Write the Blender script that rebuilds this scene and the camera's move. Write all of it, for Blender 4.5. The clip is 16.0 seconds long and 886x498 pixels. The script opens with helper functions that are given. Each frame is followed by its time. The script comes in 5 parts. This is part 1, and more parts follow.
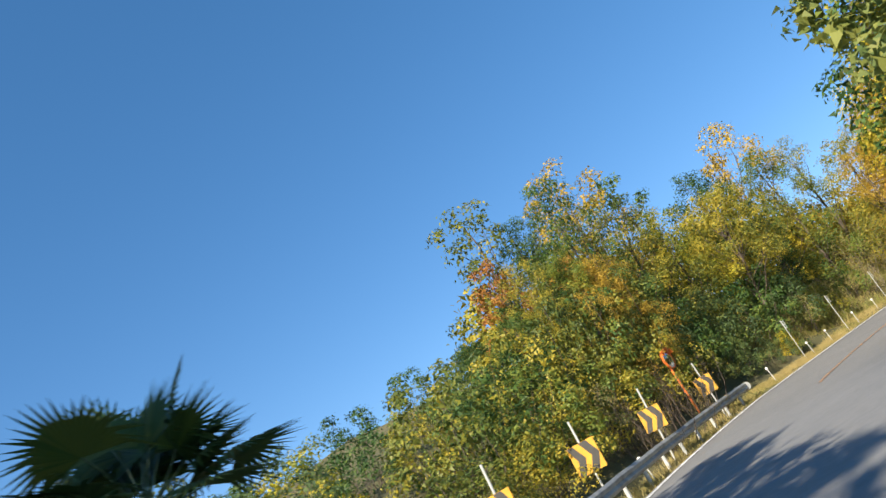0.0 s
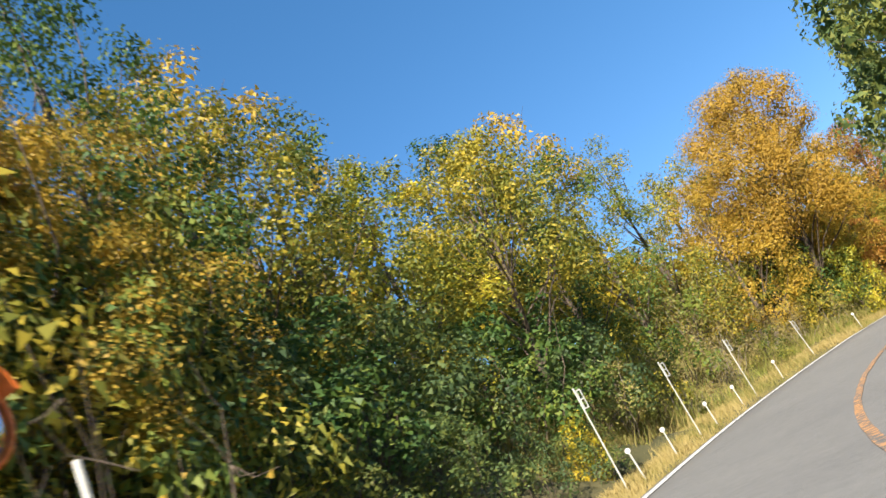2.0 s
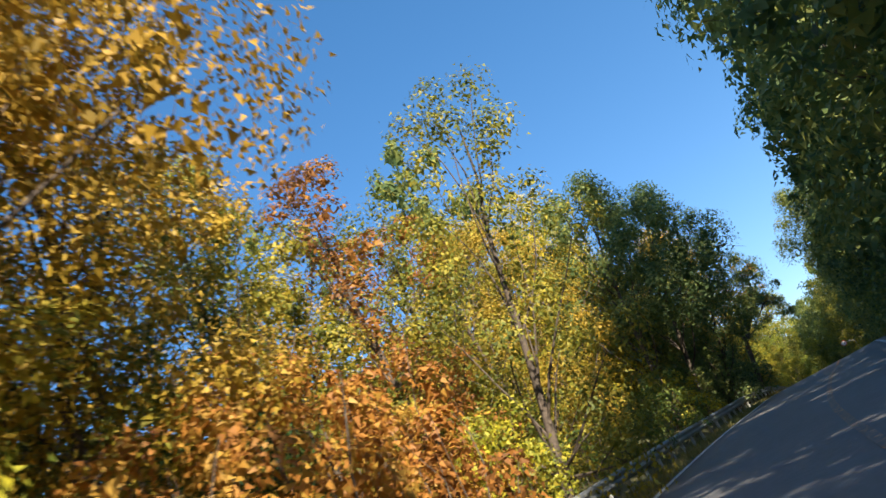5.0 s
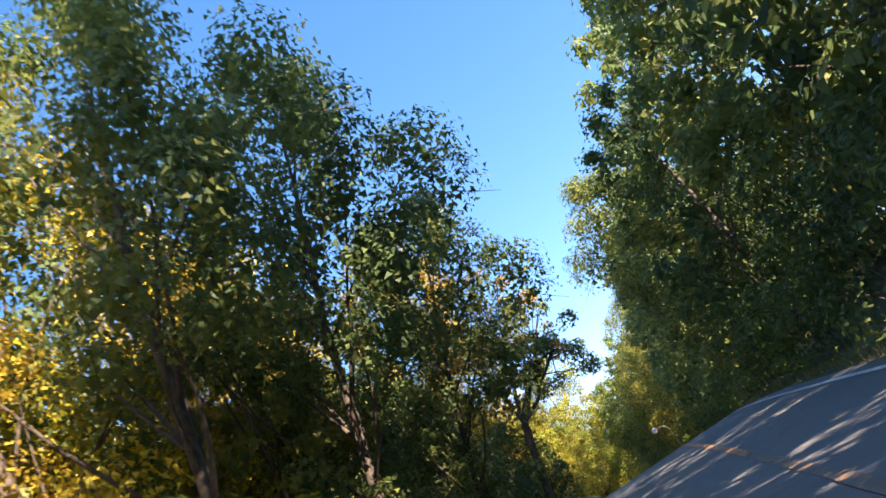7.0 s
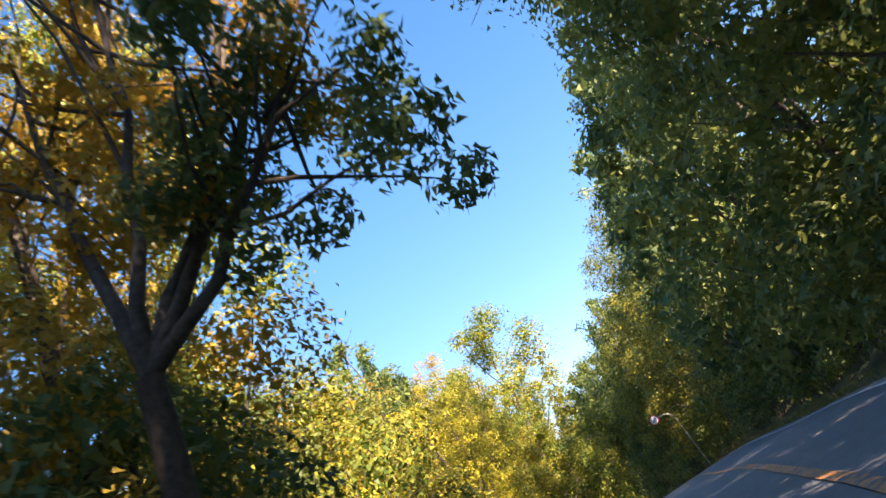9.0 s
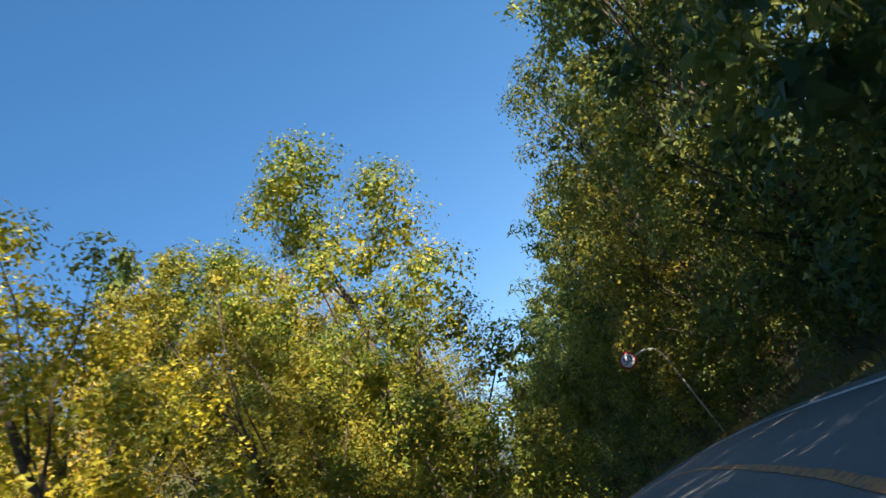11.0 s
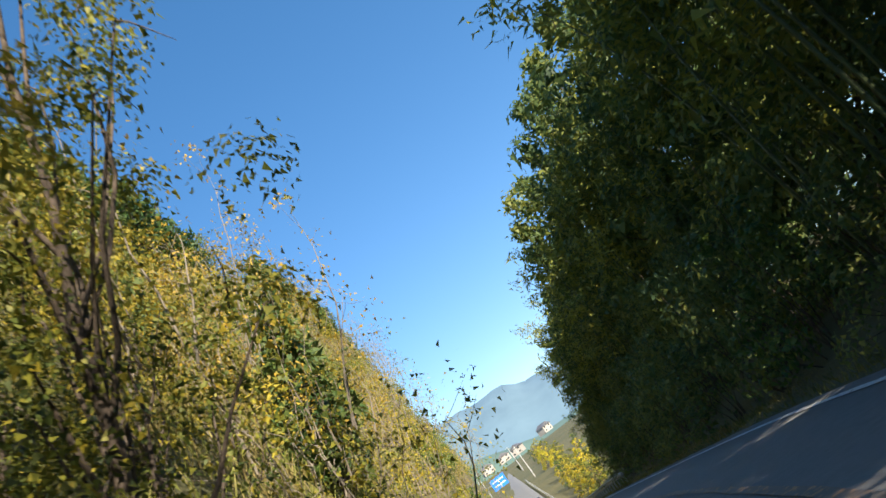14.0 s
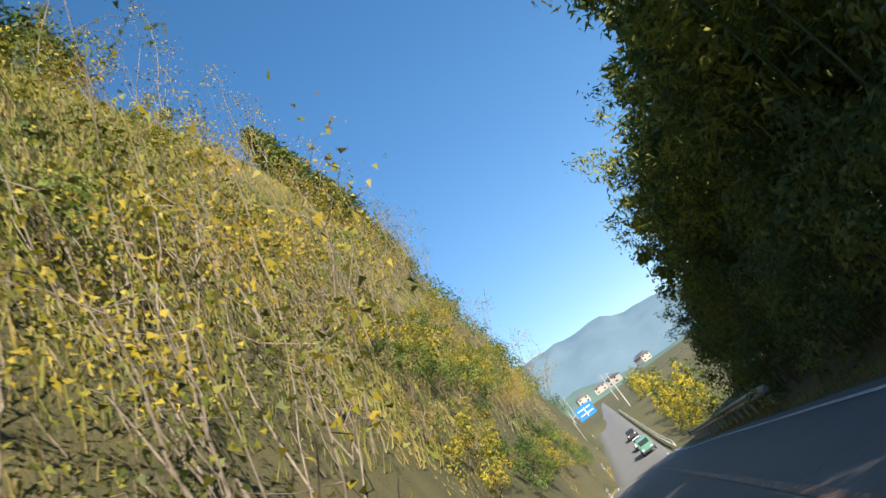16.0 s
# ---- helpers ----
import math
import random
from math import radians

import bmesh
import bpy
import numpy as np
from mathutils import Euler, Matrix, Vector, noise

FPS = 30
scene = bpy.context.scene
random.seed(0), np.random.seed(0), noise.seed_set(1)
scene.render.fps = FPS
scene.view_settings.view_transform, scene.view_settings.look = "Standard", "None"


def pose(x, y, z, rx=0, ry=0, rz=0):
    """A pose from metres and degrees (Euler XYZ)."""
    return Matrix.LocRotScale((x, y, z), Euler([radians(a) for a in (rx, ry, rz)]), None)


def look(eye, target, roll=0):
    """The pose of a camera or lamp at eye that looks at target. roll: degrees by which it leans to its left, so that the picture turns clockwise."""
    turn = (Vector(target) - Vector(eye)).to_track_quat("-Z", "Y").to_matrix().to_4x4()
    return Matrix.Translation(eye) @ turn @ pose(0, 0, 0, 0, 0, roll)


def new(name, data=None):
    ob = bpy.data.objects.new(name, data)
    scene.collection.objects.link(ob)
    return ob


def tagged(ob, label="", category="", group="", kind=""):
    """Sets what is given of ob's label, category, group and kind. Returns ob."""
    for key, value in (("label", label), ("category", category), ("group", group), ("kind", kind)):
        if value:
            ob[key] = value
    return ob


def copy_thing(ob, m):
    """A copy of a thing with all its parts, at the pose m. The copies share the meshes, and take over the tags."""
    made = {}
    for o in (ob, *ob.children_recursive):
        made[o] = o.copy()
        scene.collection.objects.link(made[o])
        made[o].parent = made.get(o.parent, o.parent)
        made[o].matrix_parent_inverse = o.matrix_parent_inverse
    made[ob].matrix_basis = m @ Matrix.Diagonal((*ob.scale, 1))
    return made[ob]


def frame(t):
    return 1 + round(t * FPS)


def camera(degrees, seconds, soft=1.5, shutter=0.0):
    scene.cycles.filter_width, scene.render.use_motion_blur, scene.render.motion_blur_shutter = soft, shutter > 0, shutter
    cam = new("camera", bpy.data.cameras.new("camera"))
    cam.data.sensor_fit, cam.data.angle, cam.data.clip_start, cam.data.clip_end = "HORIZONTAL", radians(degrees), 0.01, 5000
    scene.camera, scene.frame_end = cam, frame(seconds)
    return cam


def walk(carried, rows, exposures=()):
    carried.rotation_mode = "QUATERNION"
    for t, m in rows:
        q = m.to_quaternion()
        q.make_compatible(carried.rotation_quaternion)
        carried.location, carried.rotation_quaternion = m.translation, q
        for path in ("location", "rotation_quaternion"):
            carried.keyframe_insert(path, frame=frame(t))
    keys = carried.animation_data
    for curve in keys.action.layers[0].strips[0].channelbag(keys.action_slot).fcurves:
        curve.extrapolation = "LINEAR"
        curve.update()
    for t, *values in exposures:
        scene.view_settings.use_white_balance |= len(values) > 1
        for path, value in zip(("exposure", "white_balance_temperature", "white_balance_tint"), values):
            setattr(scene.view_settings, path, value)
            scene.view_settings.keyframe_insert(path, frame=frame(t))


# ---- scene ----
# ---------------------------------------------------------------- camera
ROWS = [
    (0.0, 0.00, 0.00, 1.10, 113.60, 27.83, 20.00),
    (0.5, -0.00, 7.11, 1.36, 113.64, 27.79, 16.91),
    (1.0, 0.55, 14.16, 1.61, 113.68, 27.38, 13.11),
    (1.5, 1.63, 21.27, 1.88, 113.63, 27.01, 8.10),
    (2.0, 3.45, 28.09, 2.15, 113.58, 26.42, 2.34),
    (2.5, 5.93, 34.84, 2.42, 114.08, 26.03, -3.11),
    (3.0, 9.05, 41.24, 2.80, 114.20, 26.57, -9.16),
    (3.5, 12.95, 47.26, 3.21, 114.31, 26.70, -15.49),
    (4.0, 17.54, 52.89, 3.61, 114.18, 26.86, -21.80),
    (4.5, 22.76, 57.98, 3.99, 114.20, 26.86, -28.00),
    (5.0, 28.51, 62.61, 4.53, 114.28, 26.72, -33.99),
    (5.5, 34.61, 66.61, 4.91, 114.67, 28.96, -39.70),
    (6.0, 40.82, 70.10, 5.27, 114.80, 30.62, -43.96),
    (6.5, 47.03, 73.20, 5.61, 114.80, 31.73, -46.84),
    (7.0, 53.16, 76.05, 5.94, 114.78, 32.29, -48.29),
    (7.5, 59.16, 78.75, 6.22, 114.77, 32.49, -48.82),
    (8.0, 65.01, 81.32, 6.47, 115.05, 31.91, -48.48),
    (8.5, 70.85, 83.95, 6.67, 114.55, 31.91, -48.48),
    (9.0, 76.56, 86.49, 6.92, 113.91, 32.32, -48.81),
    (9.5, 82.16, 88.99, 7.03, 113.26, 32.72, -49.15),
    (10.0, 87.66, 91.44, 7.06, 112.61, 33.12, -49.49),
    (10.5, 93.06, 93.85, 6.92, 111.95, 33.51, -49.84),
    (11.0, 98.36, 96.22, 6.68, 111.28, 33.90, -50.19),
    (11.5, 103.61, 98.43, 6.45, 111.02, 33.44, -49.77),
    (12.0, 108.78, 100.87, 6.32, 110.67, 33.83, -49.32),
    (12.5, 113.94, 103.41, 6.06, 110.59, 34.75, -48.21),
    (13.0, 119.00, 106.12, 5.85, 109.94, 35.04, -46.87),
    (13.5, 123.97, 108.94, 5.52, 109.67, 35.38, -44.80),
    (14.0, 128.86, 112.03, 5.24, 109.51, 35.61, -42.51),
    (14.5, 133.55, 115.39, 4.90, 109.52, 35.84, -40.03),
    (15.0, 138.13, 118.84, 4.57, 109.36, 35.35, -37.58),
    (15.5, 142.57, 122.59, 4.18, 109.25, 34.40, -35.72),
    (16.0, 147.07, 126.52, 3.77, 109.58, 34.42, -34.05),
]
cam = camera(58.6, 16.0, soft=1.5, shutter=0.12)
walk(cam, [(t, pose(x, y, z, rx, ry, rz)) for t, x, y, z, rx, ry, rz in ROWS], exposures=[(0.0, 0.92, 6500, 10), (2.0, 1.15, 6500, 10), (5.2, 1.2, 6500, 10), (7.3, 2.1, 6800, 22), (8.7, 2.0, 6800, 22), (10.8, 1.08, 6500, 10), (11.3, 1.15, 6500, 10), (12.0, 1.5, 6500, 10), (13.0, 1.38, 6500, 10), (14.5, 1.0, 6500, 10), (16.0, 0.9, 6500, 10)])

# ---------------------------------------------------------------- light
SUN_AZ, SUN_EL = 201.0, 32.0
world = bpy.data.worlds.new("sky_world")
scene.world = world
world.use_nodes = True
wn = world.node_tree
wn.nodes.clear()
sky = wn.nodes.new("ShaderNodeTexSky")
sky.sky_type, sky.sun_disc = "NISHITA", False
sky.sun_elevation, sky.sun_rotation = radians(SUN_EL), radians(SUN_AZ)
sky.altitude, sky.air_density, sky.dust_density, sky.ozone_density = 300, 0.85, 0.15, 3.2
bg = wn.nodes.new("ShaderNodeBackground")
bg.inputs["Strength"].default_value = 0.148
hue = wn.nodes.new("ShaderNodeHueSaturation")
hue.inputs["Saturation"].default_value, hue.inputs["Hue"].default_value = 1.27, 0.505
gam = wn.nodes.new("ShaderNodeGamma")
gam.inputs["Gamma"].default_value = 0.75
wout = wn.nodes.new("ShaderNodeOutputWorld")
wn.links.new(sky.outputs[0], hue.inputs["Color"])
wn.links.new(hue.outputs[0], gam.inputs[0])
wn.links.new(gam.outputs[0], bg.inputs[0])
wn.links.new(bg.outputs[0], wout.inputs[0])
sun = new("sun", bpy.data.lights.new("sun", "SUN"))
sun.data.energy, sun.data.angle, sun.data.color = 5.0, radians(0.6), (1.0, 0.90, 0.74)
a, e = radians(SUN_AZ), radians(SUN_EL)
sun.matrix_world = look((0, 0, 80), (-math.sin(a) * math.cos(e), -math.cos(a) * math.cos(e), 80 - math.sin(e)))


# ---------------------------------------------------------------- materials
def material(name, rough=0.8, metal=0.0):
    m = bpy.data.materials.new(name)
    m.use_nodes = True
    b = m.node_tree.nodes["Principled BSDF"]
    b.inputs["Roughness"].default_value, b.inputs["Metallic"].default_value = rough, metal
    return m, m.node_tree, b


def node(t, kind, **inputs):
    n = t.nodes.new(kind)
    for k, v in inputs.items():
        n.inputs[k.replace("_", " ")].default_value = v
    return n


def ramp(t, fac, stops):
    r = t.nodes.new("ShaderNodeValToRGB")
    while len(r.color_ramp.elements) < len(stops):
        r.color_ramp.elements.new(0.5)
    for el, (p, c) in zip(r.color_ramp.elements, stops):
        el.position, el.color = p, (*c, 1)
    t.links.new(fac, r.inputs[0])
    return r.outputs[0]


def mixed(t, fac, c1, c2, mode="MIX"):
    n = t.nodes.new("ShaderNodeMix")
    n.data_type, n.blend_type = "RGBA", mode
    for sock, v in ((n.inputs[0], fac), (n.inputs[6], c1), (n.inputs[7], c2)):
        if isinstance(v, (int, float)):
            sock.default_value = v
        elif isinstance(v, tuple):
            sock.default_value = (*v, 1)
        else:
            t.links.new(v, sock)
    return n.outputs[2]


def noise_fac(t, scale, detail=4.0, coord="Object", rough=0.55):
    tc = t.nodes.new("ShaderNodeTexCoord")
    n = node(t, "ShaderNodeTexNoise", Scale=scale, Detail=detail, Roughness=rough)
    t.links.new(tc.outputs[coord], n.inputs["Vector"])
    return n.outputs["Fac"]


def bumped(t, b, fac, strength, distance):
    n = node(t, "ShaderNodeBump", Strength=strength, Distance=distance)
    t.links.new(fac, n.inputs["Height"])
    t.links.new(n.outputs[0], b.inputs["Normal"])


def leaf_material(name, cols, patch=0.5, glow=0.28, rough=0.55):
    """Leaves: colour varies leaf by leaf, in patches through the crown and from plant to plant."""
    m, t, b = material(name, rough)
    geo, info = t.nodes.new("ShaderNodeNewGeometry"), t.nodes.new("ShaderNodeObjectInfo")
    big = noise_fac(t, patch, 2.0)
    add = node(t, "ShaderNodeMath")
    add.operation = "MULTIPLY_ADD"
    t.links.new(geo.outputs["Random Per Island"], add.inputs[0])
    add.inputs[1].default_value = 0.36
    t.links.new(big, add.inputs[2])
    add2 = node(t, "ShaderNodeMath")
    add2.operation = "MULTIPLY_ADD"
    t.links.new(info.outputs["Random"], add2.inputs[0])
    add2.inputs[1].default_value = 0.34
    t.links.new(add.outputs[0], add2.inputs[2])
    n = len(cols)
    col = ramp(t, add2.outputs[0], [(0.45 + 0.62 * i / (n - 1), c) for i, c in enumerate(cols)])
    t.links.new(col, b.inputs["Base Color"])
    b.inputs["Specular IOR Level"].default_value = 0.35
    tr = t.nodes.new("ShaderNodeBsdfTranslucent")
    t.links.new(col, tr.inputs[0])
    mx = t.nodes.new("ShaderNodeMixShader")
    mx.inputs[0].default_value = glow
    t.links.new(b.outputs[0], mx.inputs[1])
    t.links.new(tr.outputs[0], mx.inputs[2])
    t.links.new(mx.outputs[0], t.nodes["Material Output"].inputs[0])
    return m


def plain(name, col, rough=0.6, metal=0.0, vary=0.25, scale=6.0, relief=0.0):
    m, t, b = material(name, rough, metal)
    f = noise_fac(t, scale, 6.0)
    dark, light = tuple(c * (1 - vary) for c in col), tuple(min(1, c * (1 + vary)) for c in col)
    t.links.new(ramp(t, f, [(0.3, dark), (0.7, light)]), b.inputs["Base Color"])
    if relief:
        bumped(t, b, f, 0.6, relief)
    return m


GREEN = [(0.03, 0.065, 0.02), (0.052, 0.11, 0.026), (0.085, 0.15, 0.03), (0.19, 0.23, 0.036)]
OLIVE = [(0.05, 0.08, 0.02), (0.12, 0.15, 0.027), (0.26, 0.25, 0.032), (0.45, 0.35, 0.038)]
YELLOW = [(0.10, 0.14, 0.022), (0.30, 0.30, 0.028), (0.52, 0.45, 0.032), (0.66, 0.48, 0.036)]
GOLD = [(0.15, 0.12, 0.024), (0.32, 0.23, 0.03), (0.48, 0.31, 0.034), (0.54, 0.36, 0.05)]
RUST = [(0.17, 0.075, 0.022), (0.32, 0.13, 0.028), (0.46, 0.20, 0.034), (0.50, 0.29, 0.05)]
DARK = [(0.055, 0.095, 0.042), (0.095, 0.15, 0.052), (0.15, 0.205, 0.058), (0.27, 0.285, 0.068)]
BAMBOO = [(0.045, 0.085, 0.03), (0.07, 0.12, 0.036), (0.13, 0.18, 0.042), (0.36, 0.36, 0.06)]
STRAW = [(0.14, 0.12, 0.05), (0.27, 0.22, 0.08), (0.38, 0.30, 0.11), (0.25, 0.27, 0.06)]
M_GREEN, M_OLIVE, M_YELLOW = leaf_material("leaf_green", GREEN), leaf_material("leaf_olive", OLIVE), leaf_material("leaf_yellow", YELLOW)
M_GOLD, M_RUST, M_DARK = leaf_material("leaf_gold", GOLD), leaf_material("leaf_rust", RUST), leaf_material("leaf_dark", DARK, glow=0.4)
M_BAMBOO, M_STRAW = leaf_material("leaf_bamboo", BAMBOO, 0.4, 0.3), leaf_material("dry_grass", STRAW, 0.3, 0.3, 0.75)
# forked tree's gold, brightened in colour to look sunlit where little sun reaches
M_AMBER = leaf_material("leaf_amber", [(0.40, 0.24, 0.03), (0.55, 0.32, 0.035), (0.66, 0.38, 0.04), (0.70, 0.44, 0.06)], glow=0.45)
M_BRONZE = leaf_material("leaf_bronze", [(0.11, 0.085, 0.022), (0.22, 0.15, 0.028), (0.34, 0.22, 0.03), (0.46, 0.28, 0.036)])
M_LIME = leaf_material("leaf_lime", [(0.055, 0.10, 0.024), (0.12, 0.18, 0.03), (0.27, 0.29, 0.034), (0.48, 0.40, 0.04)])
M_PINE = leaf_material("pine_needles", [(0.02, 0.05, 0.018), (0.04, 0.085, 0.02), (0.07, 0.12, 0.026), (0.11, 0.14, 0.03)], 0.6, 0.2)
M_BARK = plain("bark", (0.10, 0.075, 0.055), 0.9, vary=0.5, scale=9, relief=0.02)
M_PALEBARK = plain("pale_bark", (0.25, 0.21, 0.16), 0.85, vary=0.35, scale=12, relief=0.01)
M_CULM = plain("bamboo_culm", (0.08, 0.11, 0.04), 0.4, vary=0.35, scale=3)
M_STEEL = plain("galvanised_steel", (0.42, 0.43, 0.42), 0.45, 0.6, 0.22, 5)
M_RAIL = plain("weathered_rail_steel", (0.30, 0.31, 0.30), 0.5, 0.35, 0.3, 3)
M_POLE = plain("white_pole_paint", (0.48, 0.48, 0.45), 0.45, vary=0.12, scale=8)
M_YELLOW_PAINT = plain("yellow_sign_sheet", (0.56, 0.29, 0.015), 0.6, vary=0.12, scale=6)
M_BLACK = plain("black_sign_ink", (0.04, 0.036, 0.03), 0.6, vary=0.2, scale=6)
M_ORANGE = plain("orange_paint", (0.70, 0.17, 0.03), 0.45, vary=0.2, scale=7)
M_RED = plain("red_sign_sheet", (0.55, 0.03, 0.03), 0.45, vary=0.1)
M_WHITE = plain("white_sign_sheet", (0.78, 0.78, 0.76), 0.45, vary=0.06)
M_BLUEINK = plain("blue_sign_ink", (0.03, 0.06, 0.32), 0.5, vary=0.1)
M_BLUE = plain("blue_sign_sheet", (0.02, 0.20, 0.70), 0.45, vary=0.1)
M_MIRROR, _t, _b = material("mirror_glass", 0.05, 1.0)
_b.inputs["Base Color"].default_value = (0.75, 0.78, 0.8, 1)


def asphalt_material():
    m, t, b = material("asphalt", 0.85)
    big, fine, grit = noise_fac(t, 0.35, 4), noise_fac(t, 5.0, 6), noise_fac(t, 160.0, 2)
    c = ramp(t, big, [(0.3, (0.17, 0.17, 0.172)), (0.7, (0.25, 0.247, 0.238))])
    c = mixed(t, 0.5, c, ramp(t, fine, [(0.25, (0.14, 0.141, 0.144)), (0.75, (0.27, 0.266, 0.258))]))
    c = mixed(t, 0.35, c, ramp(t, grit, [(0.35, (0.05, 0.05, 0.05)), (0.68, (0.28, 0.275, 0.26))]))
    t.links.new(c, b.inputs["Base Color"])
    bumped(t, b, grit, 0.4, 0.004)
    return m


def line_material(name, col, worn):
    m, t, b = material(name, 0.7)
    f, g = noise_fac(t, 9.0, 8), noise_fac(t, 0.7, 3)
    c = mixed(t, ramp(t, f, [(worn, (0, 0, 0)), (worn + 0.12, (1, 1, 1))]), (0.12, 0.12, 0.115), col)
    t.links.new(mixed(t, 0.25, c, ramp(t, g, [(0.3, (0.2, 0.2, 0.19)), (0.7, col)])), b.inputs["Base Color"])
    return m


def ground_material():
    m, t, b = material("ground_soil", 0.95)
    big, mid, fine = noise_fac(t, 0.06, 3), noise_fac(t, 0.9, 5), noise_fac(t, 14.0, 6)
    c = ramp(t, mid, [(0.3, (0.045, 0.05, 0.02)), (0.5, (0.10, 0.085, 0.04)), (0.72, (0.17, 0.145, 0.06))])
    c = mixed(t, 0.45, c, ramp(t, fine, [(0.3, (0.03, 0.035, 0.015)), (0.7, (0.18, 0.15, 0.07))]))
    c = mixed(t, 0.35, c, ramp(t, big, [(0.35, (0.05, 0.075, 0.02)), (0.65, (0.17, 0.15, 0.05))]))
    t.links.new(c, b.inputs["Base Color"])
    bumped(t, b, fine, 0.8, 0.06)
    return m


M_ASPHALT, M_GROUND = asphalt_material(), ground_material()
M_LINE, M_CENTRE = line_material("white_road_paint", (0.74, 0.74, 0.72), 0.34), line_material("orange_road_paint", (0.66, 0.27, 0.07), 0.40)
M_CENTRE_MID = line_material("faded_orange_road_paint", (0.60, 0.30, 0.11), 0.46)
M_CENTRE_WORN = line_material("worn_orange_road_paint", (0.60, 0.30, 0.12), 0.52)

# ---------------------------------------------------------------- the road's course (x, y, height of the lane)
COURSE = [(-1.5, -60, -2.6), (-0.6, -30, -1.2), (0.0, 0.0, 0.00), (0.5, 14.2, 0.51), (3.5, 28.1, 1.05), (9.1, 41.2, 1.70), (17.5, 52.9, 2.51), (28.5, 62.6, 3.43), (40.8, 70.1, 4.17), (53.2, 76.1, 4.84), (65.0, 81.3, 5.37), (76.6, 86.5, 5.84), (87.7, 91.4, 5.97), (98.4, 96.2, 5.58), (108.8, 100.9, 5.22), (119.0, 106.1, 4.75), (128.9, 112.0, 4.14), (138.1, 118.8, 3.47), (147.1, 126.5, 2.67), (169.2, 146.8, 0.67), (198.7, 173.8, -2.03), (228.2, 200.8, -3.33), (331.4, 295.4, 3.3), (442.0, 396.8, 9.5), (663.2, 599.4, 20.0)]


def course(points, step=1.0):
    p = np.array(points, float)
    q = np.vstack([2 * p[0] - p[1], p, 2 * p[-1] - p[-2]])
    out = []
    for i in range(1, len(q) - 2):
        k = np.linspace(0, 1, 30, endpoint=False)[:, None]
        a, b, c, d = q[i - 1], q[i], q[i + 1], q[i + 2]
        out.append(0.5 * (2 * b + (c - a) * k + (2 * a - 5 * b + 4 * c - d) * k**2 + (3 * b - a - 3 * c + d) * k**3))
    out = np.vstack(out)
    s = np.r_[0, np.cumsum(np.hypot(*np.diff(out[:, :2], axis=0).T))]
    n = np.arange(0, s[-1], step)
    return np.stack([np.interp(n, s, out[:, i]) for i in range(3)], 1)


WAY = course(COURSE)
TAN = np.gradient(WAY[:, :2], axis=0)
TAN /= np.linalg.norm(TAN, axis=1)[:, None]
RIGHT = np.stack([TAN[:, 1], -TAN[:, 0]], 1)
FADE = np.clip((330 - np.arange(len(WAY))) / 60, 0, 1)
S0 = 60.0  # station of the first metre seen
BANK = np.interp(np.arange(len(WAY)) - S0, [16, 34, 66, 86], [0, 1, 1, 0])  # the bend is banked
CROSS = 0.037 * (RIGHT[:, 0] + RIGHT[:, 1]) * FADE - 0.10 * BANK
RLx = 3.3  # right edge line, metres right of the lane's course


def centre(s):
    """Offset of the centre line."""
    return float(np.interp(s, [-60, 58, 90, 640], [0.9, 1.0, 1.08, 1.08]))


def left_line(s):
    """Offset of the left edge line: the lane widens in the bend."""
    return float(np.interp(s, [-60, 16, 25, 34, 46, 54, 60, 66, 72, 80, 95, 120, 640], [-3.2, -3.2, -2.95, -2.75, -2.82, -2.95, -3.02, -2.96, -2.76, -2.75, -2.9, -3.2, -3.4]))


def at(s, u):
    """Place on the road's surface, carried level with its crossfall, at station s and u metres to the right."""
    i = min(max(s + S0, 0), len(WAY) - 1.001)
    k, f = int(i), i - int(i)
    p, r, c = WAY[k] * (1 - f) + WAY[k + 1] * f, RIGHT[k] * (1 - f) + RIGHT[k + 1] * f, CROSS[k]
    return Vector((p[0] + r[0] * u, p[1] + r[1] * u, p[2] + c * u))


def bearing(s):
    """Turn about z that lays +y along the road."""
    k = int(min(max(s + S0, 0), len(WAY) - 1))
    return math.degrees(math.atan2(-TAN[k, 0], TAN[k, 1]))


HILL = [(-60, 0.6), (20, 0.8), (34, 1.3), (60, 1.2), (74, 0.3), (92, 0.15), (108, 0.6), (140, 0.7), (150, 0.6), (175, 0.9), (192, 4.5), (220, 8.2), (240, 10.2), (262, 12.5), (282, 16.0), (300, 15.0), (340, 10.0), (400, 4.5), (440, 0.3), (640, 0.1)]
HTOP = [(-60, 5), (20, 5), (34, 9), (60, 9), (74, 2.5), (96, 2.5), (110, 5), (150, 6), (176, 8), (194, 21), (225, 29), (240, 34), (260, 42), (285, 44), (310, 42), (350, 36), (400, 26), (450, 5), (640, 3)]


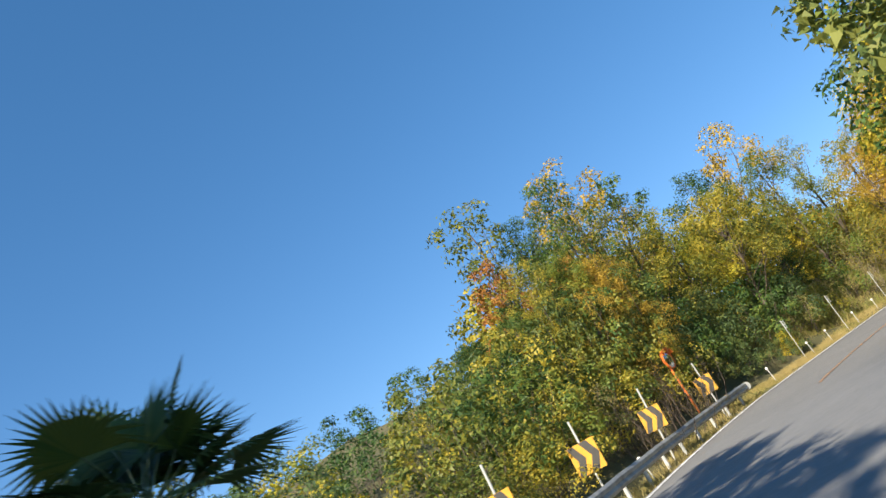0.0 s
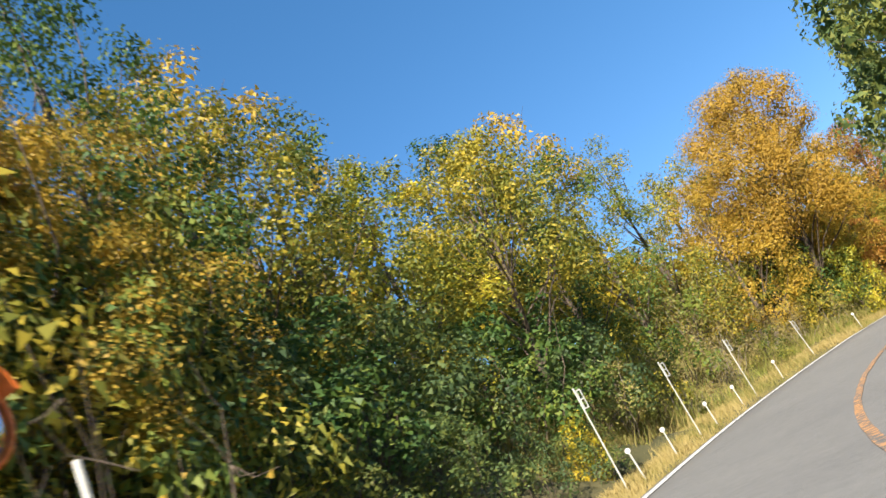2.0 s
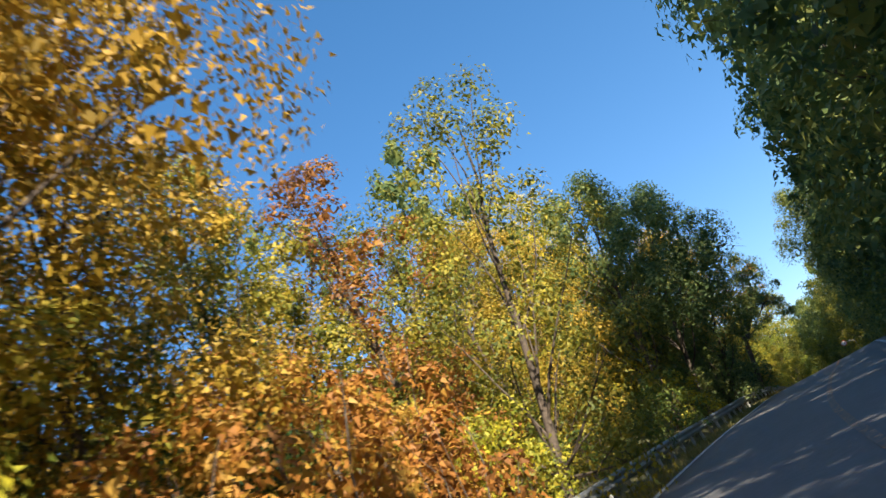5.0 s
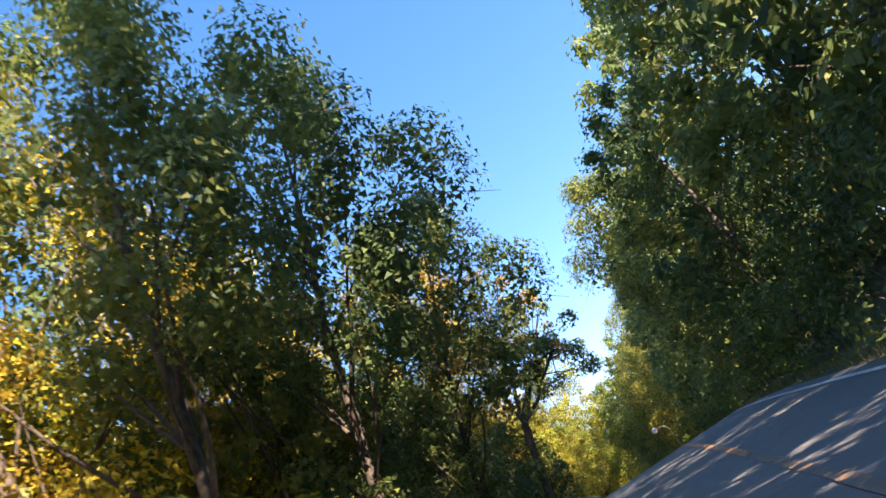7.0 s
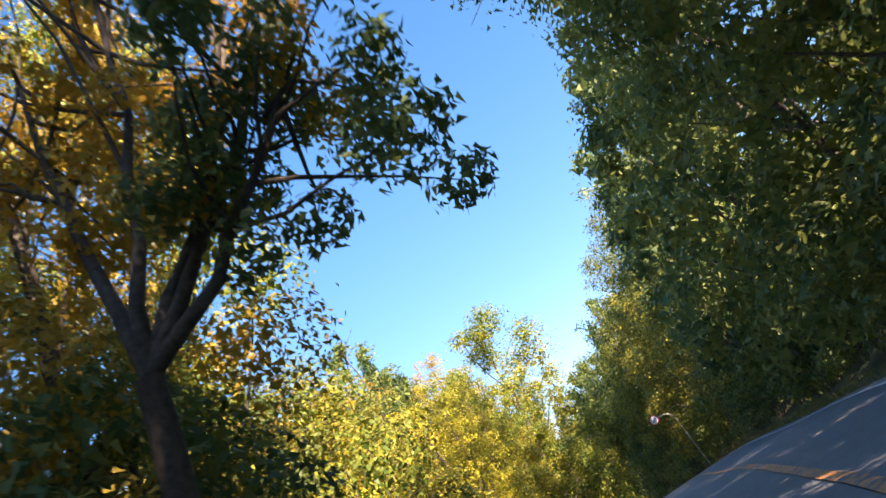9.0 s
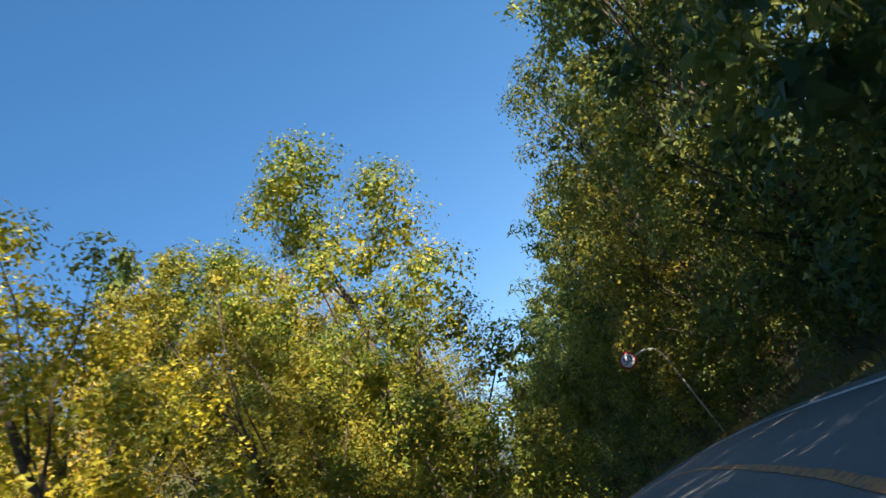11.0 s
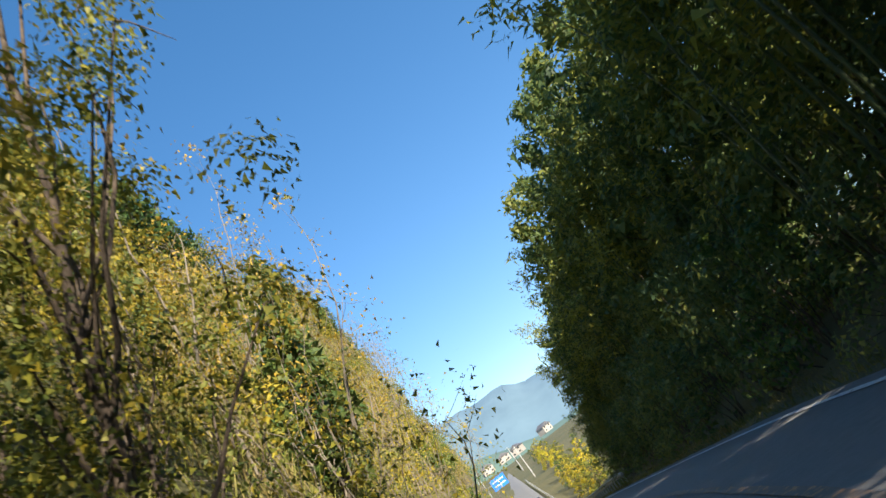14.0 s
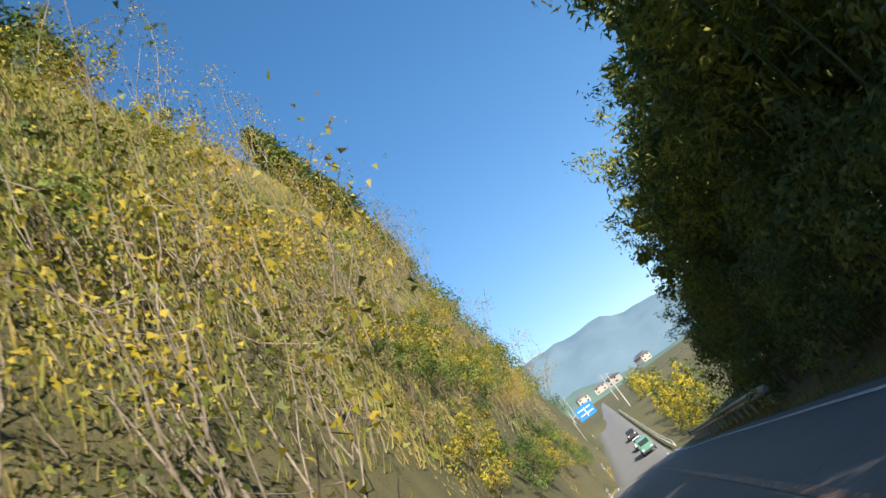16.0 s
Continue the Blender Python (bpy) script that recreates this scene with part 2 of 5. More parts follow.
def relief(s, u):
    """Height of the land over the road at station s, u metres right of the lane's course (arrays)."""
    left, right = np.maximum(0, -u - 4.8 - 1.2 * np.exp(-((s - 62) / 14.0) ** 2) + 0.3 * np.clip((s - 190) / 16, 0, 1)), np.maximum(0, u - 5.6)
    slope, top = np.interp(s, *zip(*HILL)), np.interp(s, *zip(*HTOP))
    zl = top * (1 - np.exp(-left * slope / top))
    rt = np.interp(s, [-60, 20, 40, 80, 96, 122, 140, 200, 235, 262, 300, 640], [3, 3, 2.5, 3, 5, 5, 5, 5, 5, 2.0, -0.5, -0.5])
    zr = rt * (1 - np.exp(-right * 0.6 / np.maximum(abs(rt), 0.5)))
    edge = np.interp(s, [16, 25, 34, 46, 60, 66, 72, 80], [-3.4, -3.2, -3.05, -3.2, -3.45, -3.3, -3.05, -3.0])
    bank = np.interp(s, [16, 34, 66, 86], [0, 1, 1, 0])
    road = (u > edge - 0.15) & (u < 4.0)
    return zl + zr + 0.12 * bank * np.clip((edge - 0.2 - u) / 0.5, 0, 1) - np.where(road, 0.10, 0.02)


def locate(x, y):
    """Station and offset of places in the plan (arrays)."""
    s, u, base = np.empty(x.shape), np.empty(x.shape), np.empty(x.shape)
    for j in range(0, x.size, 4000):
        xs, ys = x.ravel()[j:j + 4000], y.ravel()[j:j + 4000]
        k = ((xs[:, None] - WAY[None, ::2, 0]) ** 2 + (ys[:, None] - WAY[None, ::2, 1]) ** 2).argmin(1) * 2
        dx, dy = xs - WAY[k, 0], ys - WAY[k, 1]
        along = dx * TAN[k, 0] + dy * TAN[k, 1]
        s.ravel()[j:j + 4000] = k - S0 + along
        u.ravel()[j:j + 4000] = dx * RIGHT[k, 0] + dy * RIGHT[k, 1]
        kk = np.clip(k + along, 0, len(WAY) - 1)
        base.ravel()[j:j + 4000] = np.interp(kk, np.arange(len(WAY)), WAY[:, 2])
    k = np.clip(s + S0, 0, len(WAY) - 1).astype(int)
    return s, u, base + CROSS[k] * np.clip(u, -9, 9)


def land(s, u):
    """Point of the ground at a station and an offset."""
    p = at(s, u)
    p.z = at(s, 0).z + CROSS[int(min(max(s + S0, 0), len(WAY) - 1))] * max(-9, min(9, u)) + float(relief(np.array([float(s)]), np.array([float(u)]))[0])
    return p


def mesh_object(name, verts, faces, mat, smooth=False, parent=None, label=""):
    me = bpy.data.meshes.new(name)
    verts = np.asarray(verts, np.float32)
    if isinstance(faces, np.ndarray):
        n, k = faces.shape
        me.vertices.add(len(verts)), me.loops.add(n * k), me.polygons.add(n)
        me.vertices.foreach_set("co", verts.ravel())
        me.loops.foreach_set("vertex_index", faces.astype(np.int32).ravel())
        me.polygons.foreach_set("loop_start", np.arange(0, n * k, k, dtype=np.int32))
        me.update(calc_edges=True)
    else:
        me.from_pydata(verts.tolist(), [], faces)
    if smooth:
        me.polygons.foreach_set("use_smooth", np.ones(len(me.polygons), bool))
    me.materials.append(mat)
    ob = new(name, me)
    if parent:
        ob.parent = parent
    if label:
        ob["label"] = label
    return ob


def part(name, bm, mat, parent, label=""):
    """A bmesh as one mesh object under a thing or a part."""
    me = bpy.data.meshes.new(name)
    bm.to_mesh(me)
    bm.free()
    me.materials.append(mat)
    ob = new(name, me)
    ob.parent = parent
    if label:
        ob["label"] = label
    return ob


# ---------------------------------------------------------------- ground, one sheet to the horizon
def spread(lo, hi, step, far):
    """Coordinates at an even step from lo to hi that then widen out to far on both sides."""
    mid, grow = np.arange(lo, hi, step), []
    d = step
    x = 0.0
    while x < far:
        d *= 1.16
        x += d
        grow.append(x)
    grow = np.array(grow)
    return np.r_[lo - grow[::-1], mid, mid[-1] + grow]


gx, gy = spread(-45, 262, 2.1, 3600), spread(-25, 236, 2.1, 3600)
X, Y = np.meshgrid(gx, gy)
s_, u_, base_ = locate(X, Y)
Z = base_ + relief(s_, u_)
rough_ = np.array([noise.noise((float(x) * 0.22, float(y) * 0.22, 0.0)) for x, y in zip(X.ravel(), Y.ravel())]).reshape(X.shape)
off_road = np.clip((np.maximum(-u_ - 4.2, u_ - 4.6)) / 3.0, 0, 1)
Z = Z + rough_ * 0.45 * off_road
away = np.clip((np.hypot(X - 110, Y - 95) - 420) / 1500, 0, 1)
Z = Z * (1 - away) - away * 5.0
nx, ny = len(gx), len(gy)
idx = np.arange(nx * ny).reshape(ny, nx)
quads = np.stack([idx[:-1, :-1], idx[:-1, 1:], idx[1:, 1:], idx[1:, :-1]], -1).reshape(-1, 4)
ground = mesh_object("ground", np.stack([X, Y, Z], -1).reshape(-1, 3), quads, M_GROUND, True)
tagged(ground, "brown leaf-littered earth and grass slopes beside the road", "ground", kind="structure")


# ---------------------------------------------------------------- road and its lines
def strip(name, s0, s1, edges, lift, mat, step=1.0, wobble=0.0):
    """A strip along the road with the given offsets, its ends closed by short skirts."""
    st = np.arange(s0, s1 + 0.01, step)
    v, fa = [], []
    for n, s in enumerate(st):
        for u in edges:
            u = u(s) if callable(u) else u
            w = wobble * noise.noise((s * 0.6, u, 3.0))
            p = at(s, u + w)
            v.append((p.x, p.y, p.z + lift))
    w = len(edges)
    i = np.arange(len(st) * w).reshape(-1, w)
    fa = np.stack([i[:-1, :-1], i[:-1, 1:], i[1:, 1:], i[1:, :-1]], -1).reshape(-1, 4)
    return mesh_object(name, v, fa, mat, True)


road = strip("road", -58, 560, [lambda s: left_line(s) - 0.30, lambda s: left_line(s) - 0.22, -2.0, 0.0, 2.0, 3.75, 3.85], 0.0, M_ASPHALT, 0.5, 0.03)
co = np.empty(len(road.data.vertices) * 3, np.float32)
road.data.vertices.foreach_get("co", co)
co = co.reshape(-1, 7, 3)
co[:, 0, 2] -= 0.16
co[:, 6, 2] -= 0.16
road.data.vertices.foreach_set("co", co.ravel())
tagged(road, "grey two-lane asphalt mountain road with worn surface", "road", kind="structure")
tagged(strip("left_edge_line", -58, 300, [lambda s: left_line(s) - 0.09, lambda s: left_line(s) + 0.09], 0.014, M_LINE, 0.5, 0.02), "thin white painted edge line on the road", "road marking", kind="structure")
tagged(strip("right_edge_line", -58, 300, [RLx - 0.07, RLx + 0.07], 0.014, M_LINE, 0.5, 0.02), "thin white painted edge line on the road", "road marking", kind="structure")
for name, s0, s1, mat in (("centre_line_1", 27, 74, M_CENTRE_MID), ("centre_line_2", 75, 112, M_CENTRE_WORN), ("centre_line_3", 112.5, 178, M_CENTRE)):
    tagged(strip(name, s0, s1, [lambda s: centre(s) - 0.07, lambda s: centre(s) + 0.07], 0.014, mat, 0.5, 0.03), "worn orange painted centre line on the road", "road marking", kind="structure")
tagged(strip("centre_line_4", 179, 300, [lambda s: centre(s) - 0.07, lambda s: centre(s) + 0.07], 0.014, M_CENTRE_WORN, 0.5, 0.03), "worn pale orange centre line on the road", "road marking", kind="structure")

# ---------------------------------------------------------------- plants
rng = np.random.default_rng(7)


def tube(points, radii, sides=6):
    """Verts and quads of a tapered limb along points."""
    p, r = np.asarray(points, float), np.asarray(radii, float)
    d = np.gradient(p, axis=0)
    d /= np.linalg.norm(d, axis=1)[:, None] + 1e-9
    ref = np.where(abs(d[:, 2:3]) > 0.9, [[1.0, 0, 0]], [[0, 0, 1.0]])
    a = np.cross(d, ref)
    a /= np.linalg.norm(a, axis=1)[:, None]
    b = np.cross(d, a)
    th = np.linspace(0, 2 * np.pi, sides, endpoint=False)
    v = p[:, None] + r[:, None, None] * (np.cos(th)[None, :, None] * a[:, None] + np.sin(th)[None, :, None] * b[:, None])
    i = np.arange(len(p) * sides).reshape(len(p), sides)
    j = np.roll(i, -1, 1)
    return v.reshape(-1, 3), np.stack([i[:-1], j[:-1], j[1:], i[1:]], -1).reshape(-1, 4)


def joined(pieces):
    vs, fs, n = [], [], 0
    for v, f in pieces:
        vs.append(v), fs.append(f + n)
        n += len(v)
    return np.vstack(vs), np.vstack(fs)


def leaf_cloud(pos, normal, size, length=1.5, droop=0.0, rand=0.8, kite=False):
    """One pointed leaf at every place, facing about its normal; a kite-shaped leaf is folded along its rib."""
    n = len(pos)
    nr = normal + rng.normal(0, rand, (n, 3))
    nr /= np.linalg.norm(nr, axis=1)[:, None] + 1e-9
    ax = rng.normal(0, 1, (n, 3))
    ax[:, 2] -= droop
    ax -= (ax * nr).sum(1)[:, None] * nr
    ax /= np.linalg.norm(ax, axis=1)[:, None] + 1e-9
    side = np.cross(nr, ax)
    sz = (size * rng.uniform(0.6, 1.35, n))[:, None]
    tip, wing = ax * sz * length, side * sz * 0.5
    if kite:
        up = nr * sz * 0.12
        v = np.stack([pos, pos + tip * 0.4 + wing + up, pos + tip, pos + tip * 0.4 - wing + up], 1).reshape(-1, 3)
        return v, (np.arange(n)[:, None] * 4 + np.array([[0, 1, 2, 0, 2, 3]])).reshape(-1, 3)
    v = np.stack([pos - wing, pos + wing + nr * sz * 0.1, pos + tip], 1).reshape(-1, 3)
    return v, np.arange(3 * n).reshape(n, 3)


def bent(a, b, bow, n=5):
    """A slightly crooked line from a to b."""
    a, b = np.asarray(a, float), np.asarray(b, float)
    k = np.linspace(0, 1, n)[:, None]
    p = a + (b - a) * k + np.sin(np.pi * k) * rng.normal(0, bow, 3)
    p[1:-1] += rng.normal(0, bow * 0.25, (n - 2, 3))
    return p


def thing(name, label, category, group):
    return tagged(new(name), label, category, group)


def tufts(lobes, radii, leaves, size, mid, droop=0.5, loose=0.5, core=20, inner=0.19):
    """Leaves on the outer skin of rounded tufts, over a few large shaded leaves inside each; mid is the crown's middle."""
    share = radii ** 2 / (radii ** 2).sum()
    i = rng.choice(len(lobes), leaves, p=share)
    out = lobes - mid
    out /= np.linalg.norm(out, axis=1)[:, None] + 0.3
    q = rng.normal(0, 1, (leaves, 3)) + out[i] * 0.75 + (0, 0, 0.4)
    q /= np.linalg.norm(q, axis=1)[:, None]
    ragged = np.clip(rng.normal(0.88, 0.13, leaves), 0.4, 1.35)[:, None]
    pos = lobes[i] + q * radii[i, None] * ragged * (1, 1, 0.78)
    j = np.repeat(np.arange(len(lobes)), core)
    w = rng.normal(0, 1, (len(j), 3))
    w /= np.linalg.norm(w, axis=1)[:, None]
    deep = lobes[j] + w * radii[j, None] * rng.uniform(0.2, 0.64, len(j))[:, None]
    return joined([leaf_cloud(pos, q + (0, 0, 0.25), size, droop=droop, rand=loose), leaf_cloud(deep, w, inner, 1.3, 0.3, 0.6)])


def make_broad(mat, label, height=10.0, radius=2.9, base=0.28, lobes=30, leaves=3000, size=0.125, bark=None, lean=0.0, limbs=10, gap=0.0, name="broadleaf_tree", core=22, inner=0.19):
    """A broadleaf tree: tapered trunk with limbs, and a crown of rounded leafy tufts with an uneven outline and gaps."""
    t = thing(name, label, "tree", "roadside trees")
    top = np.array([lean, rng.normal(0, 0.3), height * 0.88])
    stem = bent((0, 0, -0.6), top, 0.25, 8)
    pieces = [tube(stem, np.linspace(0.017 * height ** 0.9, 0.03, 8), 7)]
    k = (np.arange(lobes) + rng.uniform(0.2, 0.8, lobes)) / lobes
    az = np.arange(lobes) * 2.4 + rng.normal(0, 0.35, lobes)
    r = radius * rng.uniform(0.24, 0.4, lobes) * (1.1 - 0.3 * k)
    wide = np.sqrt(np.maximum(0.06, 1 - ((k - 0.36) / 0.68) ** 2)) * radius * 1.12 - r * 0.5
    reach = np.where(np.arange(lobes) % 5 == 4, rng.uniform(0.1, 0.4, lobes), rng.uniform(0.6, 1.0, lobes))
    z = height * (base + (1 - base) * k) - r * 0.4
    c = np.stack([np.cos(az) * wide * reach + lean * z / height, np.sin(az) * wide * reach, z], 1)
    keep = rng.random(lobes) >= gap
    c, r = c[keep], r[keep]
    for i in rng.choice(len(c), min(limbs, len(c)), replace=False):
        f = float(np.clip(c[i, 2] / height - rng.uniform(0.12, 0.3), 0.14, 0.9)) * 7
        foot = np.array([np.interp(f, np.arange(8), stem[:, a]) for a in range(3)])
        pieces.append(tube(bent(foot, c[i], 0.22, 5), np.linspace(0.075 - 0.006 * f, 0.014, 5), 5))
    for i in rng.choice(len(c), min(limbs, len(c)), replace=False):
        d = rng.normal(0, 0.5, 3) + (0, 0, 0.3)
        pieces.append(tube(bent(c[i], c[i] + d * r[i] * 1.3, 0.1, 4), np.linspace(0.02, 0.005, 4), 4))
    v, f = joined(pieces)
    mesh_object("trunk", v, f, bark or M_BARK, True, t)
    v, f = tufts(c, r, leaves, size, np.array([lean * 0.5, 0, height * (0.3 + base * 0.5)]), core=core, inner=inner)
    mesh_object("crown", v, f, mat, False, t)
    return t


def make_forked(label):
    """A trunk that forks low into bare leaning limbs, with gold tufts at their ends and a darker side bough."""
    t = thing("forked_tree", label, "tree", "roadside trees")
    fork = np.array([1.4, -0.5, 4.0])
    pieces = [tube(bent((0, 0, -0.6), fork, 0.12, 6), np.linspace(0.21, 0.15, 6), 8)]
    gold, green = [], []
    for tip, tufted in (((1.3, 0.4, 9.6), gold), ((2.9, 0.2, 9.9), gold), ((3.6, 1.4, 8.4), gold), ((4.6, 0.6, 7.6), green), ((4.4, -0.4, 6.0), green)):
        stem = bent(fork, tip, 0.16, 8)
        pieces.append(tube(stem, np.linspace(0.1, 0.02, 8), 7))
        for n in range(13):
            q = stem[rng.integers(4, 8)] + rng.normal(0, 1, 3) * (0.95, 0.95, 0.7)
            tufted.append(q)
            pieces.append(tube(bent(stem[rng.integers(3, 7)], q, 0.12, 5), np.linspace(0.035, 0.008, 5), 5))
    v, f = joined(pieces)
    mesh_object("trunk", v, f, M_BARK, True, t)
    for name, c, mat in (("crown", gold, M_AMBER), ("side_bough", green, M_DARK)):
        c = np.array(c)
        v, f = tufts(c, rng.uniform(0.3, 0.62, len(c)), 6000, 0.085, np.array([2.5, 0, 6.5]), core=5, inner=0.12)
        mesh_object(name, v, f, mat, False, t, "gold autumn leaves" if mat is M_AMBER else "dark green feathery bough")
    return t


def make_bare(label):
    """A leafless tree: limbs and fine drooping twigs."""
    t = thing("bare_tree", label, "tree", "roadside trees")
    stem = bent((0, 0, -0.5), (1.2, 0, 11), 0.4, 8)
    pieces = [tube(stem, np.linspace(0.16, 0.04, 8), 7)]
    for i in range(20):
        a_ = stem[rng.integers(3, 8)]
        an = rng.uniform(-1.2, 1.2)
        e = a_ + np.array([math.cos(an) * rng.uniform(1.5, 3.6), math.sin(an) * 2.4, rng.uniform(-0.4, 1.4)])
        limb = bent(a_, e, 0.3, 6)
        pieces.append(tube(limb, np.linspace(0.045, 0.012, 6), 5))
        for k in range(9):
            q = limb[rng.integers(2, 6)]
            pieces.append(tube(bent(q, q + rng.normal(0, 0.5, 3) + (0.3, 0, -0.25), 0.1, 4), [0.011, 0.008, 0.006, 0.003], 3))
    v, f = joined(pieces)
    mesh_object("trunk", v, f, M_BARK, True, t)
    return t


def make_shrub(mat, label, height=3.0, radius=1.5, lobes=13, leaves=1500, size=0.075, stems=14, bark=None, name="shrub", core=16):
    """A low thicket: stems from the ground, some bare at their ends, and leafy tufts down to the base."""
    t = thing(name, label, "shrub", "roadside shrubs")
    k = (np.arange(lobes) + 0.5) / lobes
    az = np.arange(lobes) * 2.4 + rng.normal(0, 0.4, lobes)
    r = rng.uniform(0.26, 0.44, lobes) * radius * (1.1 - 0.3 * k)
    out = radius * np.sqrt(1 - 0.8 * k ** 1.5) * rng.uniform(0.45, 0.95, lobes)
    c = np.stack([np.cos(az) * out, np.sin(az) * out, height * (0.1 + 0.85 * k) - r * 0.3], 1)
    pieces = []
    for i in range(stems):
        e = c[i % lobes] + rng.normal(0, 0.25, 3) + (0, 0, rng.uniform(0, 0.7))
        pieces.append(tube(bent((e[0] * 0.25, e[1] * 0.25, -0.3), e, 0.16, 6), np.linspace(0.02, 0.004, 6), 4))
    v, f = joined(pieces)
    mesh_object("branchwork", v, f, bark or M_BARK, True, t)
    v, f = tufts(c, r, leaves, size, np.array([0, 0, height * 0.2]), core=core, inner=0.12)
    v[:, 2] = np.maximum(v[:, 2], 0.0)
    mesh_object("foliage", v, f, mat, False, t)
    return t


def make_scrub(mat, label, height=4.0, stems=18, leaves=1500, size=0.07, bark=None):
    """Half-bare scrub: pale leaning stems with side twigs and few leaves."""
    t = thing("bare_scrub", label, "shrub", "half-bare scrub")
    pieces, tips = [], []
    for i in range(stems):
        h, o = height * rng.uniform(0.5, 1.05), rng.normal(0, 0.9, 2)
        e = np.array([o[0] * 1.6 + rng.normal(0, 0.4), o[1] * 1.6, h])
        p = bent((o[0], o[1], -0.4), e, 0.22, 7)
        pieces.append(tube(p, np.linspace(rng.uniform(0.014, 0.038), 0.005, 7), 4))
        for k in range(5):
            j = rng.integers(3, 7)
            q = p[j] + rng.normal(0, 0.42, 3) + (0, 0, 0.3)
            pieces.append(tube(bent(p[j], q, 0.06, 3), [0.009, 0.006, 0.003], 3))
            tips.append(q)
    v, f = joined(pieces)
    mesh_object("branchwork", v, f, bark or M_PALEBARK, True, t)
    tips = np.array(tips)
    off = rng.normal(0, 0.26, (leaves, 3))
    v, f = leaf_cloud(tips[rng.integers(0, len(tips), leaves)] + off, off + (0, 0, 0.4), size, droop=0.6)
    mesh_object("foliage", v, f, mat, False, t)
    return t


def make_conifer(mat, label, height=12.0, radius=2.2, tiers=24, name="conifer_tree"):
    """A cedar or pine: straight trunk with drooping tiers of boughs."""
    t = thing(name, label, "tree", "roadside trees")
    pieces = [tube(bent((0, 0, -0.5), (0.1, 0, height), 0.08, 8), np.linspace(0.02 * height, 0.02, 8), 7)]
    pos, nrm = [], []
    for k in range(tiers):
        z = height * (0.16 + 0.84 * k / tiers)
        r = radius * (1 - k / tiers) ** 0.75 * rng.uniform(0.75, 1.15) + 0.12
        for b in range(7):
            an = rng.uniform(0, 2 * np.pi)
            e = np.array([np.cos(an) * r, np.sin(an) * r, z + rng.uniform(-0.1, 0.35) * r])
            if b < 3:
                pieces.append(tube(bent((0, 0, z), e, 0.06, 4), [0.03, 0.022, 0.014, 0.006], 4))
            n = int(10 + 9 * r)
            w = rng.uniform(0.25, 1.08, n)[:, None]
            p = np.array([0, 0, z]) + (e - (0, 0, z)) * w + rng.normal(0, 0.16, (n, 3))
            pos.append(p)
            nrm.append(np.tile((np.cos(an) * 0.4, np.sin(an) * 0.4, 0.8), (n, 1)))
    v, f = joined(pieces)
    mesh_object("trunk", v, f, M_BARK, True, t)
    v, f = leaf_cloud(np.vstack(pos), np.vstack(nrm), 0.135, 2.4, 0.3)
    mesh_object("crown", v, f, mat, False, t)
    return t


def make_bamboo(label, height=12.0, culms=9, leaves=4300):
    """A clump of bamboo: jointed culms that arch over, with feathery leaf sprays."""
    t = thing("bamboo_clump", label, "bamboo", "bamboo grove")
    pieces, sprays = [], []
    for i in range(culms):
        o, an, h = rng.normal(0, 0.8, 2), rng.uniform(0, 2 * np.pi), height * rng.uniform(0.7, 1.06)
        k = np.linspace(0, 1, 11)
        bow = 0.12 * h * k**3
        p = np.stack([o[0] + np.cos(an) * bow, o[1] + np.sin(an) * bow, -0.3 + h * (k - 0.10 * k**4)], 1)
        pieces.append(tube(p, np.linspace(0.045, 0.008, 11), 6))
        for j in range(22):
            w = rng.uniform(0.2, 1.0) ** 0.7
            q = np.array([np.interp(w, k, p[:, a]) for a in range(3)])
            d = np.array([np.cos(a2 := rng.uniform(0, 6.28)), np.sin(a2), rng.uniform(-0.1, 0.5)]) * rng.uniform(0.5, 1.25)
            pieces.append(tube(bent(q, q + d, 0.05, 3), [0.010, 0.006, 0.003], 3))
            sprays.append((q, d))
    v, f = joined(pieces)
    mesh_object("cane_growth", v, f, M_CULM, True, t)
    i = rng.integers(0, len(sprays), leaves)
    q, d = np.array([s[0] for s in sprays])[i], np.array([s[1] for s in sprays])[i]
    off = rng.normal(0, 0.17, (leaves, 3))
    v, f = leaf_cloud(q + d * rng.uniform(0.3, 1.15, leaves)[:, None] + off, np.tile((0, 0, 1.0), (leaves, 1)), 0.095, 3.0, 0.9)
    mesh_object("foliage", v, f, M_BAMBOO, False, t)
    return t


PLANTED = {}


def plant(kind, s, u, size=1.0, tall=1.0, sink=0.0, tilt=0.0, turn=None, dice=None):
    """Sets one plant of a kind on the ground at a station and offset."""
    global rng
    d = dice or np.random.default_rng(int(s * 31 + 900))
    p = land(s, u)
    m = Matrix.Translation((p.x, p.y, p.z - sink)) @ pose(0, 0, 0, d.normal(0, 2), d.normal(0, 2) + tilt, d.uniform(0, 360) if turn is None else turn) @ Matrix.Diagonal((size, size, size * tall, 1))
    if kind not in PLANTED:
        rng = np.random.default_rng(sum(map(ord, kind)))
        PLANTED[kind] = KINDS[kind]()
        PLANTED[kind].matrix_basis = m
        return PLANTED[kind]
    ob = copy_thing(PLANTED[kind], Matrix.Identity(4))
    ob.matrix_basis = m
    return ob


